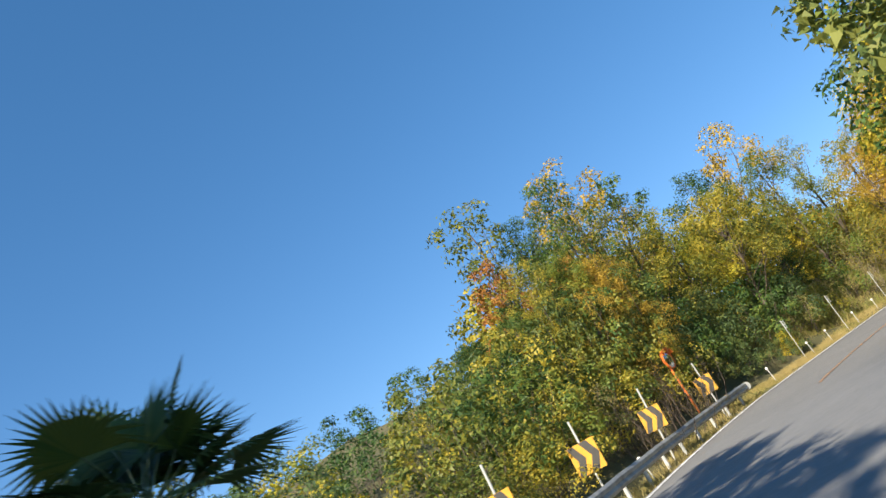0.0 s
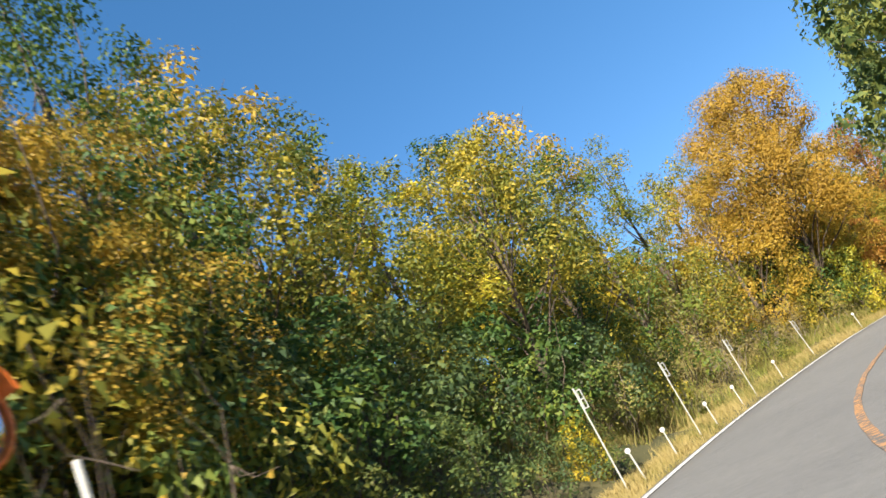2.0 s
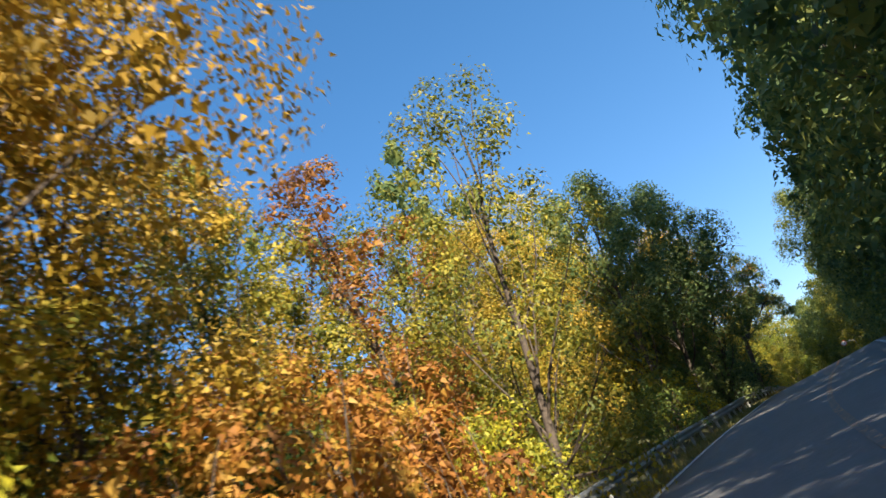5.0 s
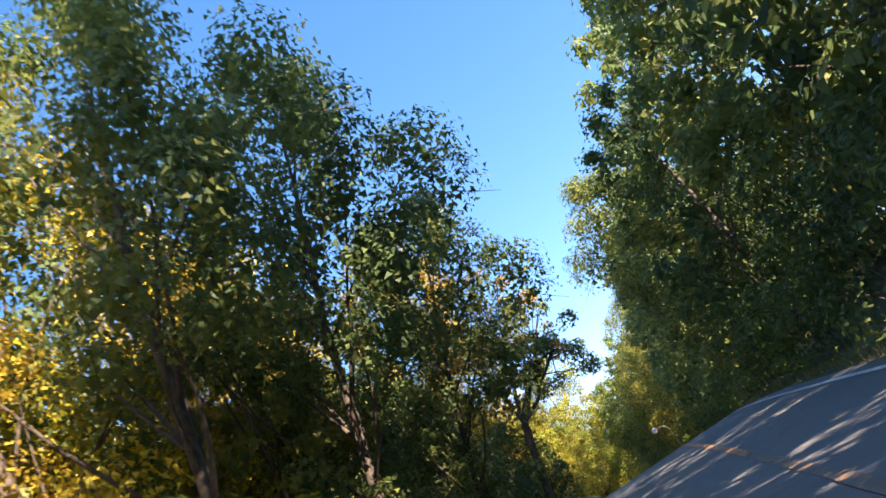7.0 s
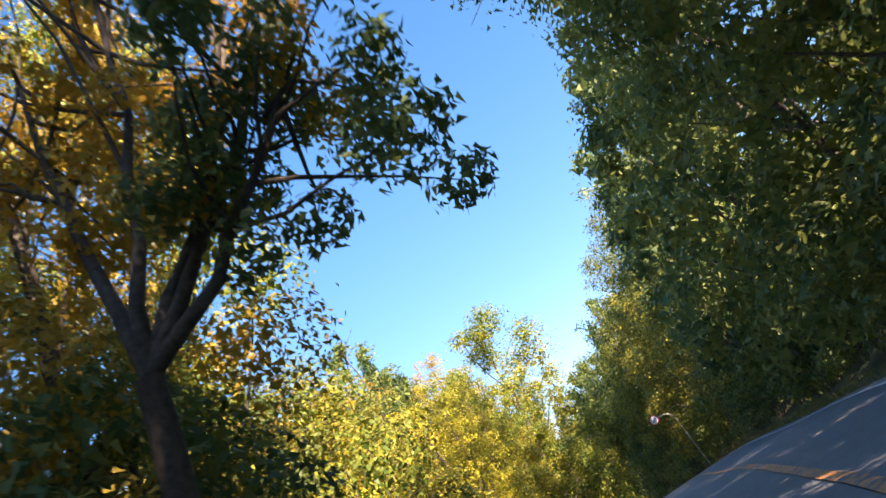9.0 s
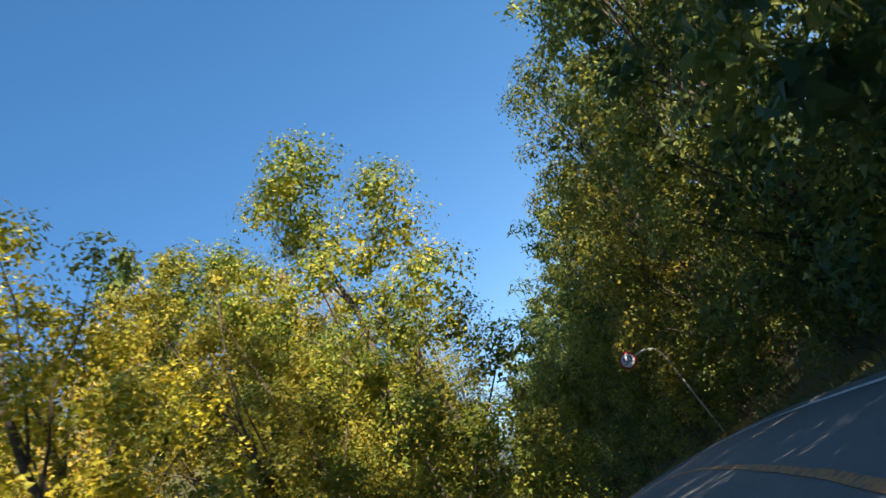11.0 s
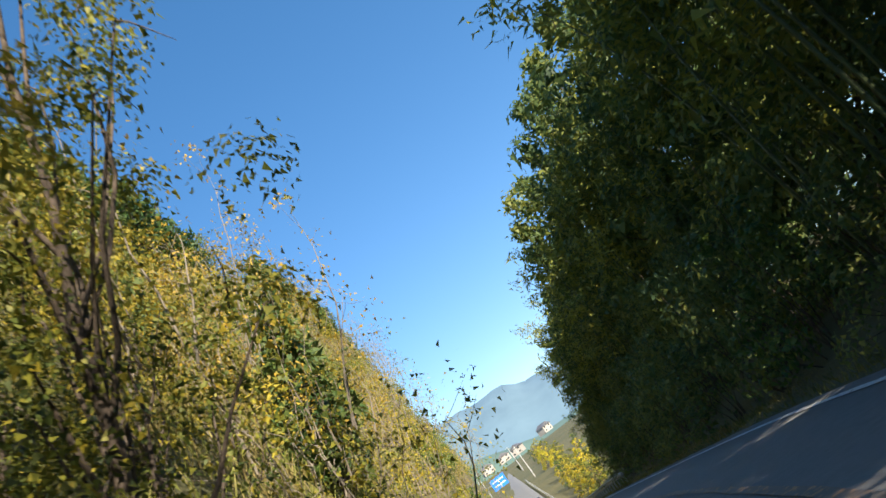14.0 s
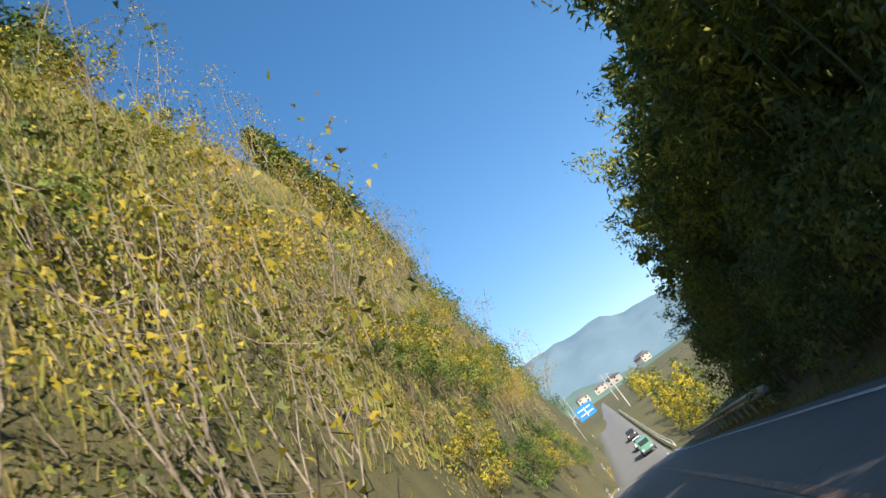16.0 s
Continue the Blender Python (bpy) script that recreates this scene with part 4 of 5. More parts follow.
def outline(points, depth, y):
    """A flat shape in the x-z plane with a thickness along y."""
    bm = bmesh.new()
    vs = [bm.verts.new((x, y, z)) for x, z in points]
    f = bm.faces.new(vs)
    r = bmesh.ops.extrude_face_region(bm, geom=[f])
    bmesh.ops.translate(bm, verts=[g for g in r["geom"] if isinstance(g, bmesh.types.BMVert)], vec=(0, depth, 0))
    bmesh.ops.recalc_face_normals(bm, faces=bm.faces[:])
    return bm


def guardrail(s0, s1, u, label, side=1):
    """A corrugated steel beam on posts; side +1 faces right."""
    t = tagged(new("guardrail"), label, "guardrail", "guardrails")
    off = u if callable(u) else (lambda s: u)
    wave = [(0.0, 0.0), (0.02, 0.02), (0.075, 0.07), (0.075, 0.11), (0.02, 0.16), (0.02, 0.19), (0.075, 0.24), (0.075, 0.28), (0.02, 0.33), (0.0, 0.35)]
    st = s0
    while st < s1 - 0.5:
        en = min(st + 4.0, s1)
        v, n = [], len(wave)
        cuts = np.linspace(st, en + (0.12 if en < s1 else 0), 4)
        for shell in (0.0, -0.012):
            for s in cuts:
                for d, z in wave:
                    p = at(s, off(s) + side * (d + 0.06 + shell))
                    v.append((p.x, p.y, p.z + 0.43 + z))
        f = []
        for k in range(2):
            for i in range(3):
                for j in range(n - 1):
                    a = k * 4 * n + i * n + j
                    f.append([a, a + 1, a + n + 1, a + n])
        for i in range(3):
            for j in (0, n - 1):
                a = i * n + j
                f.append([a, a + n, a + n + 4 * n, a + 4 * n])
        mesh_object("beam", v, f, M_RAIL, False, t)
        st = en
    for s in np.arange(s0 + 0.3, s1, 2.0):
        p = at(float(s), off(float(s)))
        part("post", rod([(p.x, p.y, p.z - 0.5), (p.x, p.y, p.z + 0.3), (p.x, p.y, p.z + 0.76)], 0.058, 10), M_POLE, t, "white-painted steel post")
    for e in (s0, s1):
        q = [at(e, off(e) + side * 0.10), at(e + (-0.28 if e == s0 else 0.28), off(e) + side * 0.05)]
        part("end_cap", rod([(q[0].x, q[0].y, q[0].z + 0.61), (q[1].x, q[1].y, q[1].z + 0.61)], [0.175, 0.10], 12), M_RAIL, t)
    return t


guardrail(-20, 35.6, lambda s: left_line(s) - 0.62, "grey corrugated steel guardrail with white posts on the grassy verge")
guardrail(85, 150, -4.35, "grey corrugated steel guardrail in shade beside the road")
guardrail(233, 268, 4.5, "grey steel guardrail on the outside of the bend", -1)
guardrail(300, 420, 4.6, "pale steel guardrail along the far road", -1)
guardrail(296, 400, -4.4, "pale steel guardrail along the far road")


def stand(name, s, u, label, category, group, turn=0.0, tilt=0.0):
    t = tagged(new(name), label, category, group)
    p = land(s, u)
    t.matrix_basis = Matrix.Translation(p) @ pose(0, 0, 0, 0, tilt, bearing(s) + turn)
    return t


def chevron_sign(s, u, turn, tilt, size, centre, top):
    t = stand("chevron_sign", s, u, "square yellow curve sign with black chevrons on a white pole", "road sign", "chevron signs", turn, tilt)
    part("pole", rod([(0, 0.03, -0.5), (0, 0.03, top)], 0.03), M_POLE, t, "thin white pole")
    h = size / 2
    b = part("board", box(size, 0.02, size, (0, -0.02, centre), 0.008), M_YELLOW_PAINT, t, "yellow board with weathered sheet")
    for x in (-0.30, 0.20):
        pts = [(x - 0.24, -0.5), (x + 0.04, -0.5), (x + 0.29, 0.0), (x + 0.04, 0.5), (x - 0.24, 0.5), (x + 0.01, 0.0)]
        pts = [(max(-0.49, px) * size, centre + pz * size * 0.985) for px, pz in pts]
        part("chevron", outline(pts, -0.004, -0.031), M_BLACK, b, "black arrow stripe")
    for z in (-0.25, 0.25):
        part("clamp", box(0.12, 0.05, 0.035, (0, 0.015, centre + z * size)), M_STEEL, t)
    return t


chevron_sign(32.6, -3.65, 8, 0, 0.72, 1.42, 2.4)
chevron_sign(25.8, -3.8, 4, 4, 0.74, 1.45, 2.5)
chevron_sign(20.3, -4.2, 0, 2, 0.80, 1.5, 2.5)
chevron_sign(15.6, -4.8, -4, 2, 0.72, 1.5, 2.5)


def traffic_mirror(s, u, turn):
    t = stand("traffic_mirror", s, u, "round convex traffic mirror with orange rim on an orange pole", "traffic mirror", "traffic mirrors", turn)
    part("pole", rod([(0, 0.12, -0.5), (0, 0.12, 2.2), (0.0, 0.11, 3.05)], 0.045), M_ORANGE, t, "orange steel pole")
    bm = bmesh.new()
    n, prof = 36, [(0.40, 0.06), (0.425, 0.03), (0.43, -0.03), (0.40, -0.06), (0.385, -0.04)]
    ring = [[bm.verts.new((r * math.cos(a), y, 2.95 + r * math.sin(a))) for r, y in prof] for a in np.linspace(0, 2 * math.pi, n, endpoint=False)]
    for i in range(n):
        for j in range(len(prof) - 1):
            bm.faces.new([ring[i][j], ring[i][j + 1], ring[(i + 1) % n][j + 1], ring[(i + 1) % n][j]])
    part("rim", bm, M_ORANGE, t, "orange rim")
    bm = bmesh.new()
    rows_ = [[bm.verts.new((r * math.cos(a), -0.02 - 0.10 * (1 - (r / 0.39) ** 2), 2.95 + r * math.sin(a))) for a in np.linspace(0, 2 * math.pi, n, endpoint=False)] for r in (0.39, 0.3, 0.2, 0.1, 0.01)]
    for a_, b_ in zip(rows_, rows_[1:]):
        for i in range(n):
            bm.faces.new([a_[i], a_[(i + 1) % n], b_[(i + 1) % n], b_[i]])
    g = part("glass", bm, M_MIRROR, t, "convex mirror glass")
    part("back_plate", disc(0.395, 0.02, (0, 0.05, 2.95)), M_ORANGE, t)
    bm = bmesh.new()
    hood = [[bm.verts.new((r * math.cos(a), y, 2.95 + r * math.sin(a))) for r, y in ((0.43, 0.02), (0.45, -0.2), (0.44, -0.2), (0.42, 0.02))] for a in np.linspace(0.4, math.pi - 0.4, 14)]
    for a_, b_ in zip(hood, hood[1:]):
        for j in range(4):
            bm.faces.new([a_[j], a_[(j + 1) % 4], b_[(j + 1) % 4], b_[j]])
    part("hood", bm, M_ORANGE, t)
    return t


traffic_mirror(32.4, -4.3, 84)


def marker_pole(s, u, height, tilt=0.0, turn=0.0):
    t = stand("marker_pole", s, u, "tall white marker pole with a slotted grey plate on the verge", "marker pole", "marker poles", turn, tilt)
    part("pole", rod([(0, 0, -0.4), (0, 0, height)], 0.017), M_POLE, t)
    part("cap", rod([(0, 0, height), (0, 0, height + 0.03)], [0.028, 0.015]), M_POLE, t)
    fr = part("plate", box(0.11, 0.012, 0.03, (0.08, 0, height - 0.05)), M_STEEL, t, "grey slotted plate")
    for z in (-0.25, -0.45):
        part("rung", box(0.11, 0.012, 0.03, (0.08, 0, height + z)), M_STEEL, fr)
    for x in (0.035, 0.125):
        part("stile", box(0.025, 0.014, 0.43, (x, 0, height - 0.25)), M_STEEL, fr)
    return t


for s, h in ((44.6, 2.3), (51.2, 2.3), (57.4, 2.2), (64.2, 1.7)):
    marker_pole(s, left_line(s) - 0.8, h, rng.normal(0, 1.5))


def delineator(s, u, h=0.85):
    t = stand("delineator", s, u, "short white delineator post with a round reflector on the verge", "delineator", "delineators", 0, rng.normal(0, 3))
    part("post", rod([(0, 0, -0.3), (0, 0, h)], 0.02), M_POLE, t)
    r = part("reflector", disc(0.055, 0.03, (0, -0.01, h + 0.03)), M_WHITE, t, "round white reflector")
    part("rim", disc(0.065, 0.018, (0, 0.002, h + 0.03)), M_STEEL, r)
    return t


for s in (39.6, 45.6, 48.4, 52.6, 55.6, 60.2, 69.5, 23.0, 16.0):
    delineator(s, left_line(s) - 0.7, 0.7)


def word(text, size, mat, parent, place, depth=0.004):
    cu = bpy.data.curves.new("lettering", "FONT")
    cu.body, cu.size, cu.align_x, cu.align_y, cu.extrude = text, size, "CENTER", "CENTER", depth
    tmp = new("lettering", cu)
    me = bpy.data.meshes.new_from_object(tmp)
    bpy.data.objects.remove(tmp)
    me.transform(Matrix.Translation(place) @ pose(0, 0, 0, 90))
    me.materials.append(mat)
    ob = new("number", me)
    ob.parent = parent
    ob["label"] = "blue numerals 50"
    return ob


def speed_sign(s, u):
    t = stand("speed_limit_sign", s, u, "round red-rimmed 50 speed limit sign on a grey arched pole", "road sign", "speed signs")
    k = np.linspace(0, math.pi / 2, 7)
    bend = [(-0.7 + 0.7 * math.cos(a), 0.0, 3.75 + 0.7 * math.sin(a)) for a in k]
    part("pole", rod([(0, 0, -0.5), (0, 0, 2.0)] + bend + [(-1.05, 0, 4.47)], 0.036), M_POLE, t, "pale grey arched pole")
    c = (-1.3, -0.03, 4.45)
    face = part("sign_face", disc(0.35, 0.012, c, 40), M_RED, t, "red rim of the round sign")
    part("field", disc(0.275, 0.012, (c[0], c[1] - 0.006, c[2]), 40), M_WHITE, face, "white field")
    word("50", 0.37, M_BLUEINK, face, (c[0], c[1] - 0.016, c[2]))
    part("clamp", box(0.5, 0.03, 0.05, (-1.15, 0.0, 4.47)), M_STEEL, t)
    return t


speed_sign(182.0, 4.4)


# ---------------------------------------------------------------- windmill palm
def windmill_palm(s, u, height):
    t = stand("windmill_palm", s, u, "windmill palm with dark fan leaves on a fibrous trunk", "palm tree", "palm trees")
    z = np.linspace(-0.3, height, 12)
    v, f = tube(np.stack([0.04 * np.sin(z), 0 * z, z], 1), 0.10 + 0.025 * rng.random(12), 10)
    mesh_object("trunk", v, f, M_BARK, True, t)
    for i in range(32):
        an, el = rng.uniform(0, 6.28), rng.uniform(-0.5, 1.35)
        d = np.array([math.cos(an) * math.cos(el), math.sin(an) * math.cos(el), math.sin(el)])
        root, hub = np.array([0, 0, height]), np.array([0, 0, height]) + d * rng.uniform(0.6, 1.0)
        pv, pf = tube(bent(root, hub, 0.03, 4), [0.014, 0.012, 0.01, 0.008], 5)
        stalk = mesh_object("leaf_stalk", pv, pf, M_CULM, True, t)
        side = np.cross(d, (0, 0, 1.0))
        side /= np.linalg.norm(side) + 1e-6
        nrm = np.cross(side, d)
        bv, bf, n = [], [], 0
        for a in np.linspace(-1.75, 1.75, 30):
            ray = d * math.cos(a) + side * math.sin(a)
            L = rng.uniform(0.68, 0.82)
            across = np.cross(ray, nrm)
            tip = hub + ray * L - np.array([0, 0, 0.10 * abs(a) + 0.05])
            mid = hub + ray * L * 0.55
            bv += [hub, mid + across * 0.027, tip, mid - across * 0.027, mid - nrm * 0.014]
            bf += [[n, n + 1, n + 4], [n + 1, n + 2, n + 4], [n + 2, n + 3, n + 4], [n + 3, n, n + 4]]
            n += 5
        mesh_object("fan_leaf", np.array(bv), np.array(bf), M_PINE, False, t)
    return t


windmill_palm(6.6, -4.8, 2.95)


# ---------------------------------------------------------------- far road: vehicles, sign, poles, houses
M_CARWHITE, M_CARGREEN = plain("white_car_paint", (0.75, 0.76, 0.76), 0.3, vary=0.05), plain("green_truck_paint", (0.12, 0.28, 0.22), 0.35, vary=0.1)
M_CARDARK, M_TYRE = plain("dark_car_paint", (0.05, 0.05, 0.06), 0.3, vary=0.1), plain("tyre_rubber", (0.025, 0.025, 0.025), 0.9)
M_GLASS, _t, _b = material("vehicle_glass", 0.08)
_b.inputs["Base Color"].default_value = (0.03, 0.04, 0.05, 1)
M_ROOF, M_WALL = plain("house_roof_tile", (0.12, 0.12, 0.13), 0.6, vary=0.3, scale=2), plain("house_plaster", (0.42, 0.38, 0.33), 0.8, vary=0.1, scale=1)


def vehicle(name, s, u, label, category, group, length, width, height, mat, cab=0.0, facing=180):
    t = tagged(new(name), label, category, group)
    t.matrix_basis = Matrix.Translation(at(s, u)) @ pose(0, 0, 0, 0, 0, bearing(s) + facing)
    if cab:
        part("cab", box(width, cab, height * 0.78, (0, length / 2 - cab / 2, 0.42 + height * 0.39), 0.10), mat, t, "green cab")
        part("load_bed", box(width, length - cab - 0.08, 0.42, (0, -cab / 2 - 0.04, 0.85), 0.03), M_CARGREEN, t, "green load bed")
        part("tarpaulin", box(width * 0.94, length - cab - 0.3, height * 0.45, (0, -cab / 2 - 0.04, 1.06 + height * 0.225), 0.12), M_CARGREEN, t, "green cover")
        gz, gy = 0.42 + height * 0.52, length / 2 + 0.003
    else:
        part("body", box(width, length, height * 0.48, (0, 0, 0.3 + height * 0.24), 0.14), mat, t)
        part("cabin", box(width * 0.86, length * 0.55, height * 0.42, (0, -length * 0.05, 0.26 + height * 0.66), 0.16), mat, t)
        gz, gy = 0.28 + height * 0.66, length * 0.225 + 0.004
    part("windscreen", box(width * 0.76, 0.02, height * 0.27, (0, gy, gz), 0.006), M_GLASS, t, "dark windscreen")
    for x in (-1, 1):
        part("headlight", box(0.3, 0.05, 0.16, (x * width * 0.36, length / 2 + 0.01, 0.72), 0.015), M_WHITE, t, "clear headlight")
        for y in (-0.32, 0.32):
            w = part("wheel", rod([(x * width * 0.5 - 0.1, y * length, 0.33), (x * width * 0.5 + 0.1, y * length, 0.33)], 0.33, 18), M_TYRE, t)
            part("rim", rod([(x * width * 0.5 - 0.105, y * length, 0.33), (x * width * 0.5 + 0.105, y * length, 0.33)], 0.19, 14), M_STEEL, w)
    part("bumper", box(width * 0.98, 0.12, 0.25, (0, length / 2, 0.42), 0.03), M_CARDARK, t)
    return t


vehicle("light_truck", 314, 2.2, "small dark green truck coming up the road", "truck", "vehicles", 4.8, 1.75, 2.2, M_CARGREEN, 1.6)
vehicle("car", 325, 2.0, "white car following the truck on the road", "car", "vehicles", 4.0, 1.65, 1.5, M_CARWHITE)
vehicle("car", 344, 2.1, "dark car in line on the far road", "car", "vehicles", 4.2, 1.68, 1.5, M_CARDARK)


def direction_sign(s, u):
    t = stand("direction_sign", s, u, "large blue road direction sign on an arched steel pole", "road sign", "direction signs")
    part("pole", rod([(0, 0.05, -0.5), (0, 0.05, 5.6), (0.5, 0.05, 6.3), (4.6, 0.05, 6.5)], 0.09), M_STEEL, t)
    b = part("board", box(3.4, 0.05, 2.4, (2.9, -0.05, 6.0), 0.02), M_BLUE, t, "blue sign board")
    for x, z, w in ((2.2, 6.5, 1.2), (3.7, 6.5, 1.0), (2.2, 5.6, 1.0), (3.7, 5.6, 1.2)):
        part("text_bar", box(w, 0.01, 0.2, (x, -0.085, z)), M_WHITE, b, "white unreadable writing")
    part("arrow_stem", box(0.16, 0.01, 1.6, (2.95, -0.085, 5.9)), M_WHITE, b, "white route arrow")
    return t


direction_sign(352, -4.7)


def utility_pole(s, u, h):
    t = stand("utility_pole", s, u, "grey concrete utility pole with cross arms", "utility pole", "utility poles")
    part("shaft", rod([(0, 0, -0.5), (0, 0, h)], [0.17, 0.10]), plain("pole_concrete", (0.45, 0.44, 0.42), 0.8), t)
    for z in (0.4, 1.1):
        part("cross_arm", box(1.8, 0.08, 0.08, (0, -0.12, h - z)), M_STEEL, t)
    return t


for s, u in ((420, 7.5), (455, -7.5), (490, 8.0), (530, -8.0)):
    utility_pole(s, u, 10.5)


def house(s, u, w, d, h, turn):
    t = stand("house", s, u, "pale plaster house with a dark pitched roof", "house", "far houses", turn)
    part("wall", box(w, d, h, (0, 0, h / 2 - 0.3), 0.02), M_WALL, t)
    part("roof", outline([(-w / 2 - 0.6, h - 0.3), (w / 2 + 0.6, h - 0.3), (0, h + w * 0.26)], d + 1.2, -d / 2 - 0.6), M_ROOF, t, "dark tiled roof")
    for x in (-0.28, 0.28):
        for z in ((1.2, 3.7) if h > 4.5 else (1.2,)):
            part("window", box(1.5, 0.08, 1.1, (x * w, -d / 2 - 0.03, z)), M_GLASS, t)
    return t


for s, u, w, d, h, turn in ((800, -4, 9, 8, 5.2, 10), (770, 22, 9, 8, 5.0, -20), (820, -36, 9, 9, 5.0, 30), (790, 48, 9, 8, 5.0, 40), (830, 12, 10, 8, 5.0, 0)):
    house(s, u, w, d, h, turn)

row([(0, "far_olive far_green far_yellow far_olive")], 296, 346, 4.0, 10.5, 1.5, (0.5, 0.68))
row([(0, "far_green far_olive far_yellow")], 350, 500, 9.0, 14.0, 3.0, (0.5, 0.8))
row([(0, "far_green far_olive far_green")], 300, 500, 10.0, -13.0, 3.0, (0.6, 0.9))


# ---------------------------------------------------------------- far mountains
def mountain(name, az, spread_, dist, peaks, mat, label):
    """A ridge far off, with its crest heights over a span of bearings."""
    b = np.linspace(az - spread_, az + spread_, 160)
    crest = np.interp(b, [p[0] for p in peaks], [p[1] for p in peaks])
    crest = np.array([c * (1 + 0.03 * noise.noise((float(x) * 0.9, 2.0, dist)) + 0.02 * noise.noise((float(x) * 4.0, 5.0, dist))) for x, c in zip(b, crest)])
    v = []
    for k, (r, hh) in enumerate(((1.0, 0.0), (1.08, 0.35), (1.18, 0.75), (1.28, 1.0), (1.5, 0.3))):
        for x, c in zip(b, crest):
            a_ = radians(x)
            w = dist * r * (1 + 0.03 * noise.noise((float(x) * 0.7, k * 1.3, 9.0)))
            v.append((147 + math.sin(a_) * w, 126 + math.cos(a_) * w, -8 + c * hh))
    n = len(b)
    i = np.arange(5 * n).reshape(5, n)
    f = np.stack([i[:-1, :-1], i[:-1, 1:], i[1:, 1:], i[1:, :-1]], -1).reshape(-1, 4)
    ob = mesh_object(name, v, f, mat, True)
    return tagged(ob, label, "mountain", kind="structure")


# Distance haze is put into the base tint and a faint blue emission.
def hazed_material(name, col, glow):
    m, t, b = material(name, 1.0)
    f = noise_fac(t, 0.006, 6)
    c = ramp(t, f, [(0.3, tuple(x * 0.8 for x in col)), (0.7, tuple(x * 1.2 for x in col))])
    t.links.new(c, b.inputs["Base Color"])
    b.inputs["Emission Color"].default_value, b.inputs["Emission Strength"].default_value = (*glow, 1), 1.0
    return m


mountain("backdrop_mountain", 55, 60, 2300, [(-10, 150), (20, 250), (40, 322), (45.9, 318), (48.5, 303), (50.7, 302), (51.6, 294), (52.6, 262), (57, 230), (66, 180), (85, 120), (120, 60)], hazed_material("hazy_mountain_forest", (0.09, 0.13, 0.14), (0.04, 0.085, 0.14)), "hazy blue-grey wooded mountain far behind the valley")
mountain("backdrop_foothill", 58, 50, 1300, [(5, 60), (40, 86), (47.2, 79), (51.7, 44), (60, 40), (80, 40), (110, 20)], hazed_material("hazy_foothill_forest", (0.10, 0.15, 0.10), (0.02, 0.045, 0.06)), "hazy green wooded foothill beyond the houses")


# ---------------------------------------------------------------- grass on the verges
def grass(name, s0, s1, u0, u1, count, height, mat, label):
    s, u = rng.uniform(s0, s1, count), rng.uniform(u0, u1, count)
    if u1 < 0 and name == "verge_grass":  # beside the edge line, which swings out in the bend
        u = np.array([left_line(x) for x in s]) - 0.2 - (u1 - u)
    k = np.clip(s + S0, 0, len(WAY) - 2)
    i = k.astype(int)
    fr = (k - i)[:, None]
    p = WAY[i] * (1 - fr) + WAY[i + 1] * fr
    r = RIGHT[i]
    x, y = p[:, 0] + r[:, 0] * u, p[:, 1] + r[:, 1] * u
    z = p[:, 2] + CROSS[i] * np.clip(u, -9, 9) + relief(s, u) - 0.02
    h = height * rng.uniform(0.35, 1.2, count)
    lean, an = rng.normal(0, 0.35, (count, 2)) * h[:, None], rng.uniform(0, 6.28, count)
    w = 0.012 + 0.02 * h
    a = np.stack([x + np.cos(an) * w, y + np.sin(an) * w, z], 1)
    b = np.stack([x - np.cos(an) * w, y - np.sin(an) * w, z], 1)
    c = np.stack([x + lean[:, 0], y + lean[:, 1], z + h], 1)
    v = np.stack([a, b, c], 1).reshape(-1, 3)
    return tagged(mesh_object(name, v, np.arange(3 * count).reshape(-1, 3), mat), label, "grass", kind="stuff")


M_VERGE = leaf_material("verge_grass", [(0.10, 0.13, 0.03), (0.20, 0.20, 0.05), (0.34, 0.28, 0.09), (0.42, 0.33, 0.13)], 0.25, 0.25, 0.7)
grass("verge_grass", 0, 40, -5.4, -3.8, 14000, 0.22, M_VERGE, "yellow-green grass along the road's edge")
grass("verge_grass", 38, 50, -5.0, -3.9, 7000, 0.2, M_VERGE, "yellow-green grass along the road's edge")
grass("verge_grass", 50, 84, -6.6, -3.9, 20000, 0.25, M_VERGE, "dry yellow grass verge along the road's edge")
grass("verge_grass", 84, 200, -5.4, -3.95, 16000, 0.25, M_VERGE, "shaded grass along the road's edge")
grass("verge_grass", 60, 250, 3.9, 5.7, 17000, 0.18, M_VERGE, "short brown grass along the shaded bank")
grass("verge_grass", 230, 330, -6.4, -3.95, 14000, 0.25, M_VERGE, "sunlit yellow grass beside the far road")
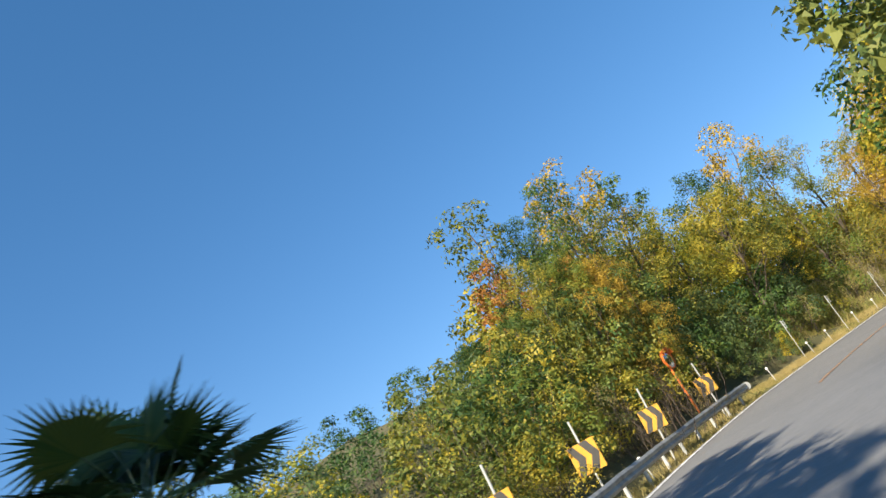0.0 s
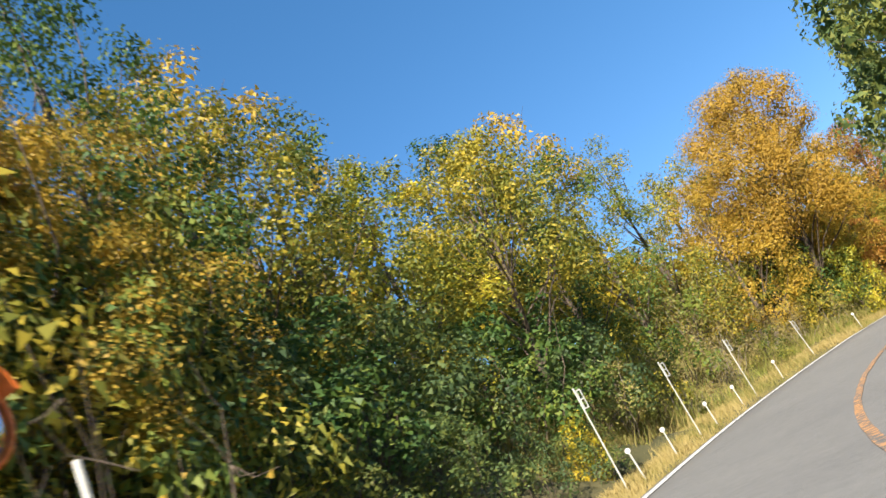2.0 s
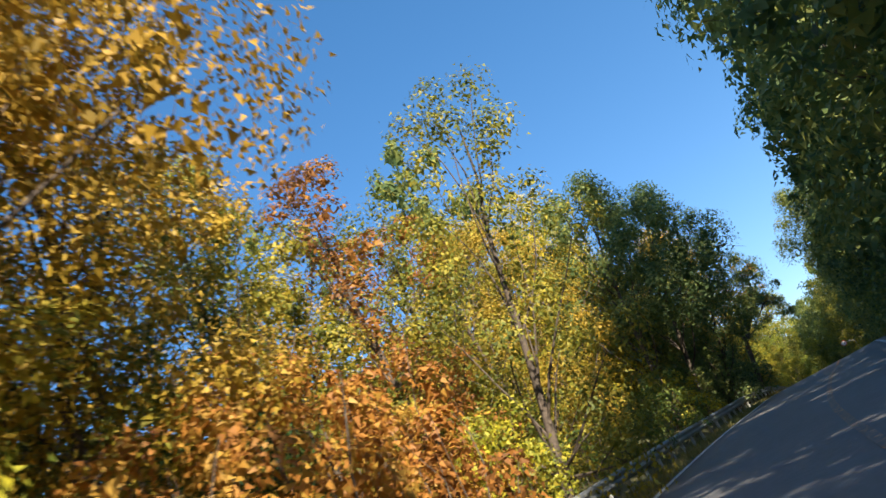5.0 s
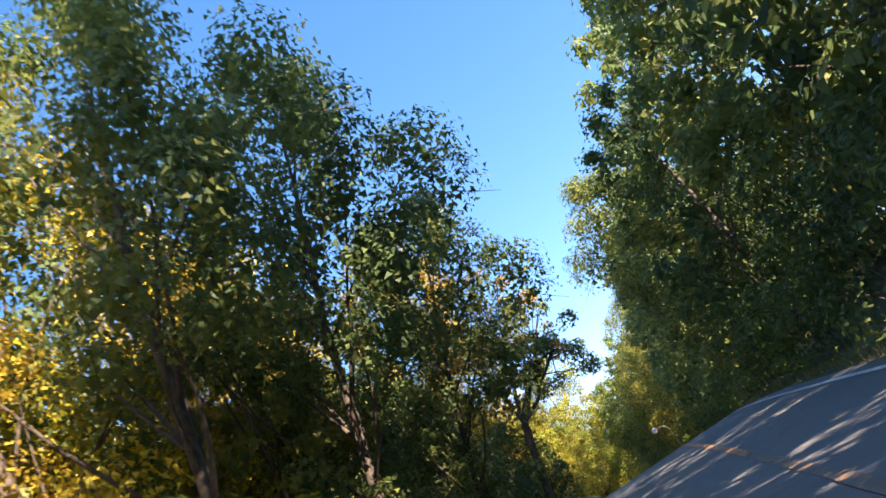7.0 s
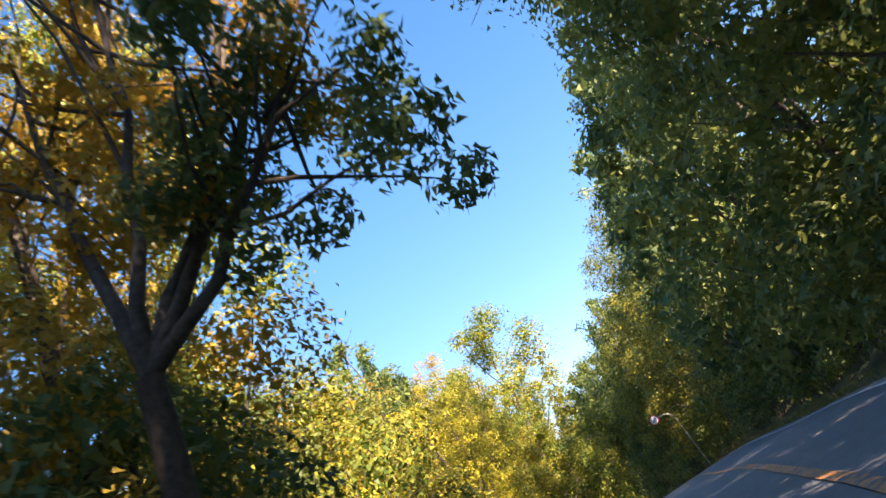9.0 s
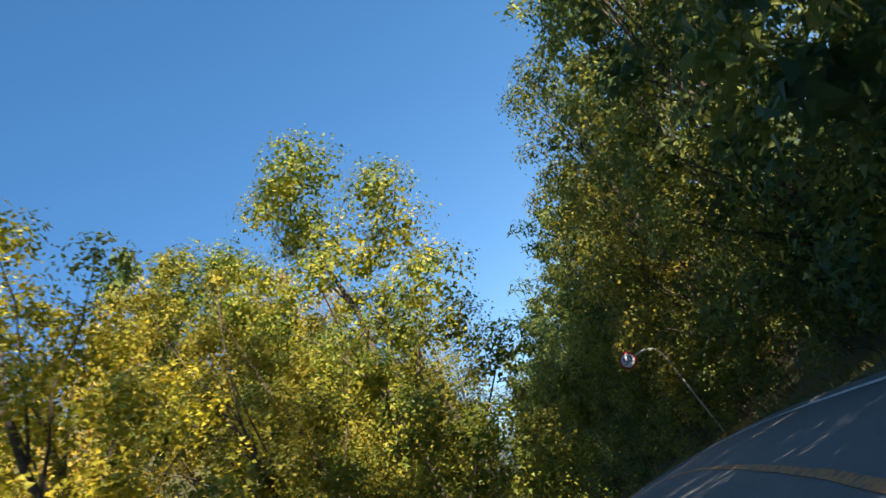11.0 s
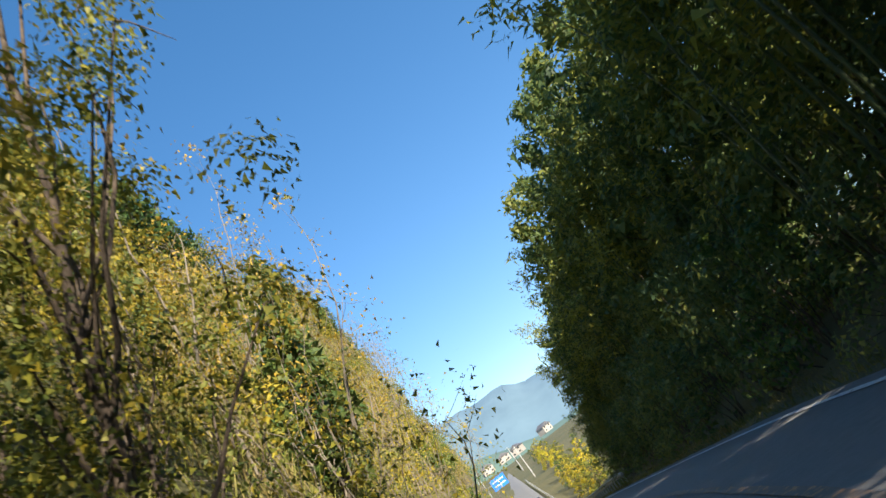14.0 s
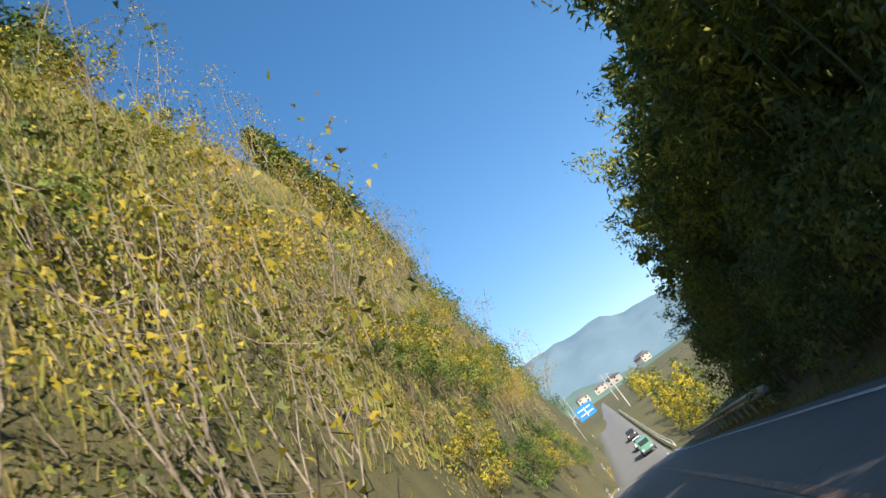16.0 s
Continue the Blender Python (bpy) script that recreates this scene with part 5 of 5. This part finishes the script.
grass("bank_grass", 46, 80, -8.5, -5.4, 20000, 0.7, M_STRAW, "tall dry grass on the bank under the shrubs")
grass("bank_grass", 198, 236, -8.5, -5.0, 14000, 0.7, M_STRAW, "tall dry grass at the foot of the slope")
grass("bank_grass", 188, 280, -12, -5.0, 34000, 0.8, M_STRAW, "tall dry grass on the steep slope")


# ---------------------------------------------------------------- woods behind the roadside trees
def woods(name, s0, s1, u0, u1, count, tall, mat, label, many=150, leaf=0.34):
    """Many rough tree crowns, too far back to tell apart."""
    d = np.random.default_rng(count)
    pos, nrm = [], []
    for i in range(count):
        s, u = d.uniform(s0, s1), d.uniform(u0, u1)
        p = land(s, u)
        h = tall * d.uniform(0.65, 1.1)
        q = d.normal(0, 1, (many, 3))
        q /= np.linalg.norm(q, axis=1)[:, None]
        r = d.uniform(0.45, 1.0, many)[:, None]
        pos.append(np.array([p.x, p.y, p.z + h * 0.55]) + q * r * (2.4, 2.4, h * 0.45))
        nrm.append(q)
    v, f = leaf_cloud(np.vstack(pos), np.vstack(nrm), leaf, 1.4, 0.5, 0.5)
    return tagged(mesh_object(name, v, f, mat), label, "woods", kind="stuff")


rng = np.random.default_rng(77)
woods("autumn_woods", 46, 130, -34, -14, 200, 7.5, M_OLIVE, "mixed autumn woods behind the roadside trees")
woods("thicket", 36, 128, -15, -10.5, 190, 8.0, M_OLIVE, "shaded olive-green thicket under the roadside trees", 190, 0.28)
woods("autumn_woods", 130, 196, -34, -13, 150, 5.5, M_GOLD, "golden autumn woods behind the roadside trees", 220, 0.24)
woods("pine_woods", 200, 400, -36, -18, 140, 5.5, M_PINE, "dark green pine woods along the ridge")
woods("shaded_woods", 50, 262, 15, 30, 230, 10, M_DARK, "dark evergreen woods behind the bamboo")
woods("shaded_woods", 194, 262, 11.5, 15.5, 80, 9.5, M_BAMBOO, "dark shaded bamboo grove behind the roadside", 220, 0.3)
woods("slope_scrub", 282, 420, -14, -6.5, 170, 4.4, M_GREEN, "olive and green scrub on the far end of the slope", 150, 0.2)
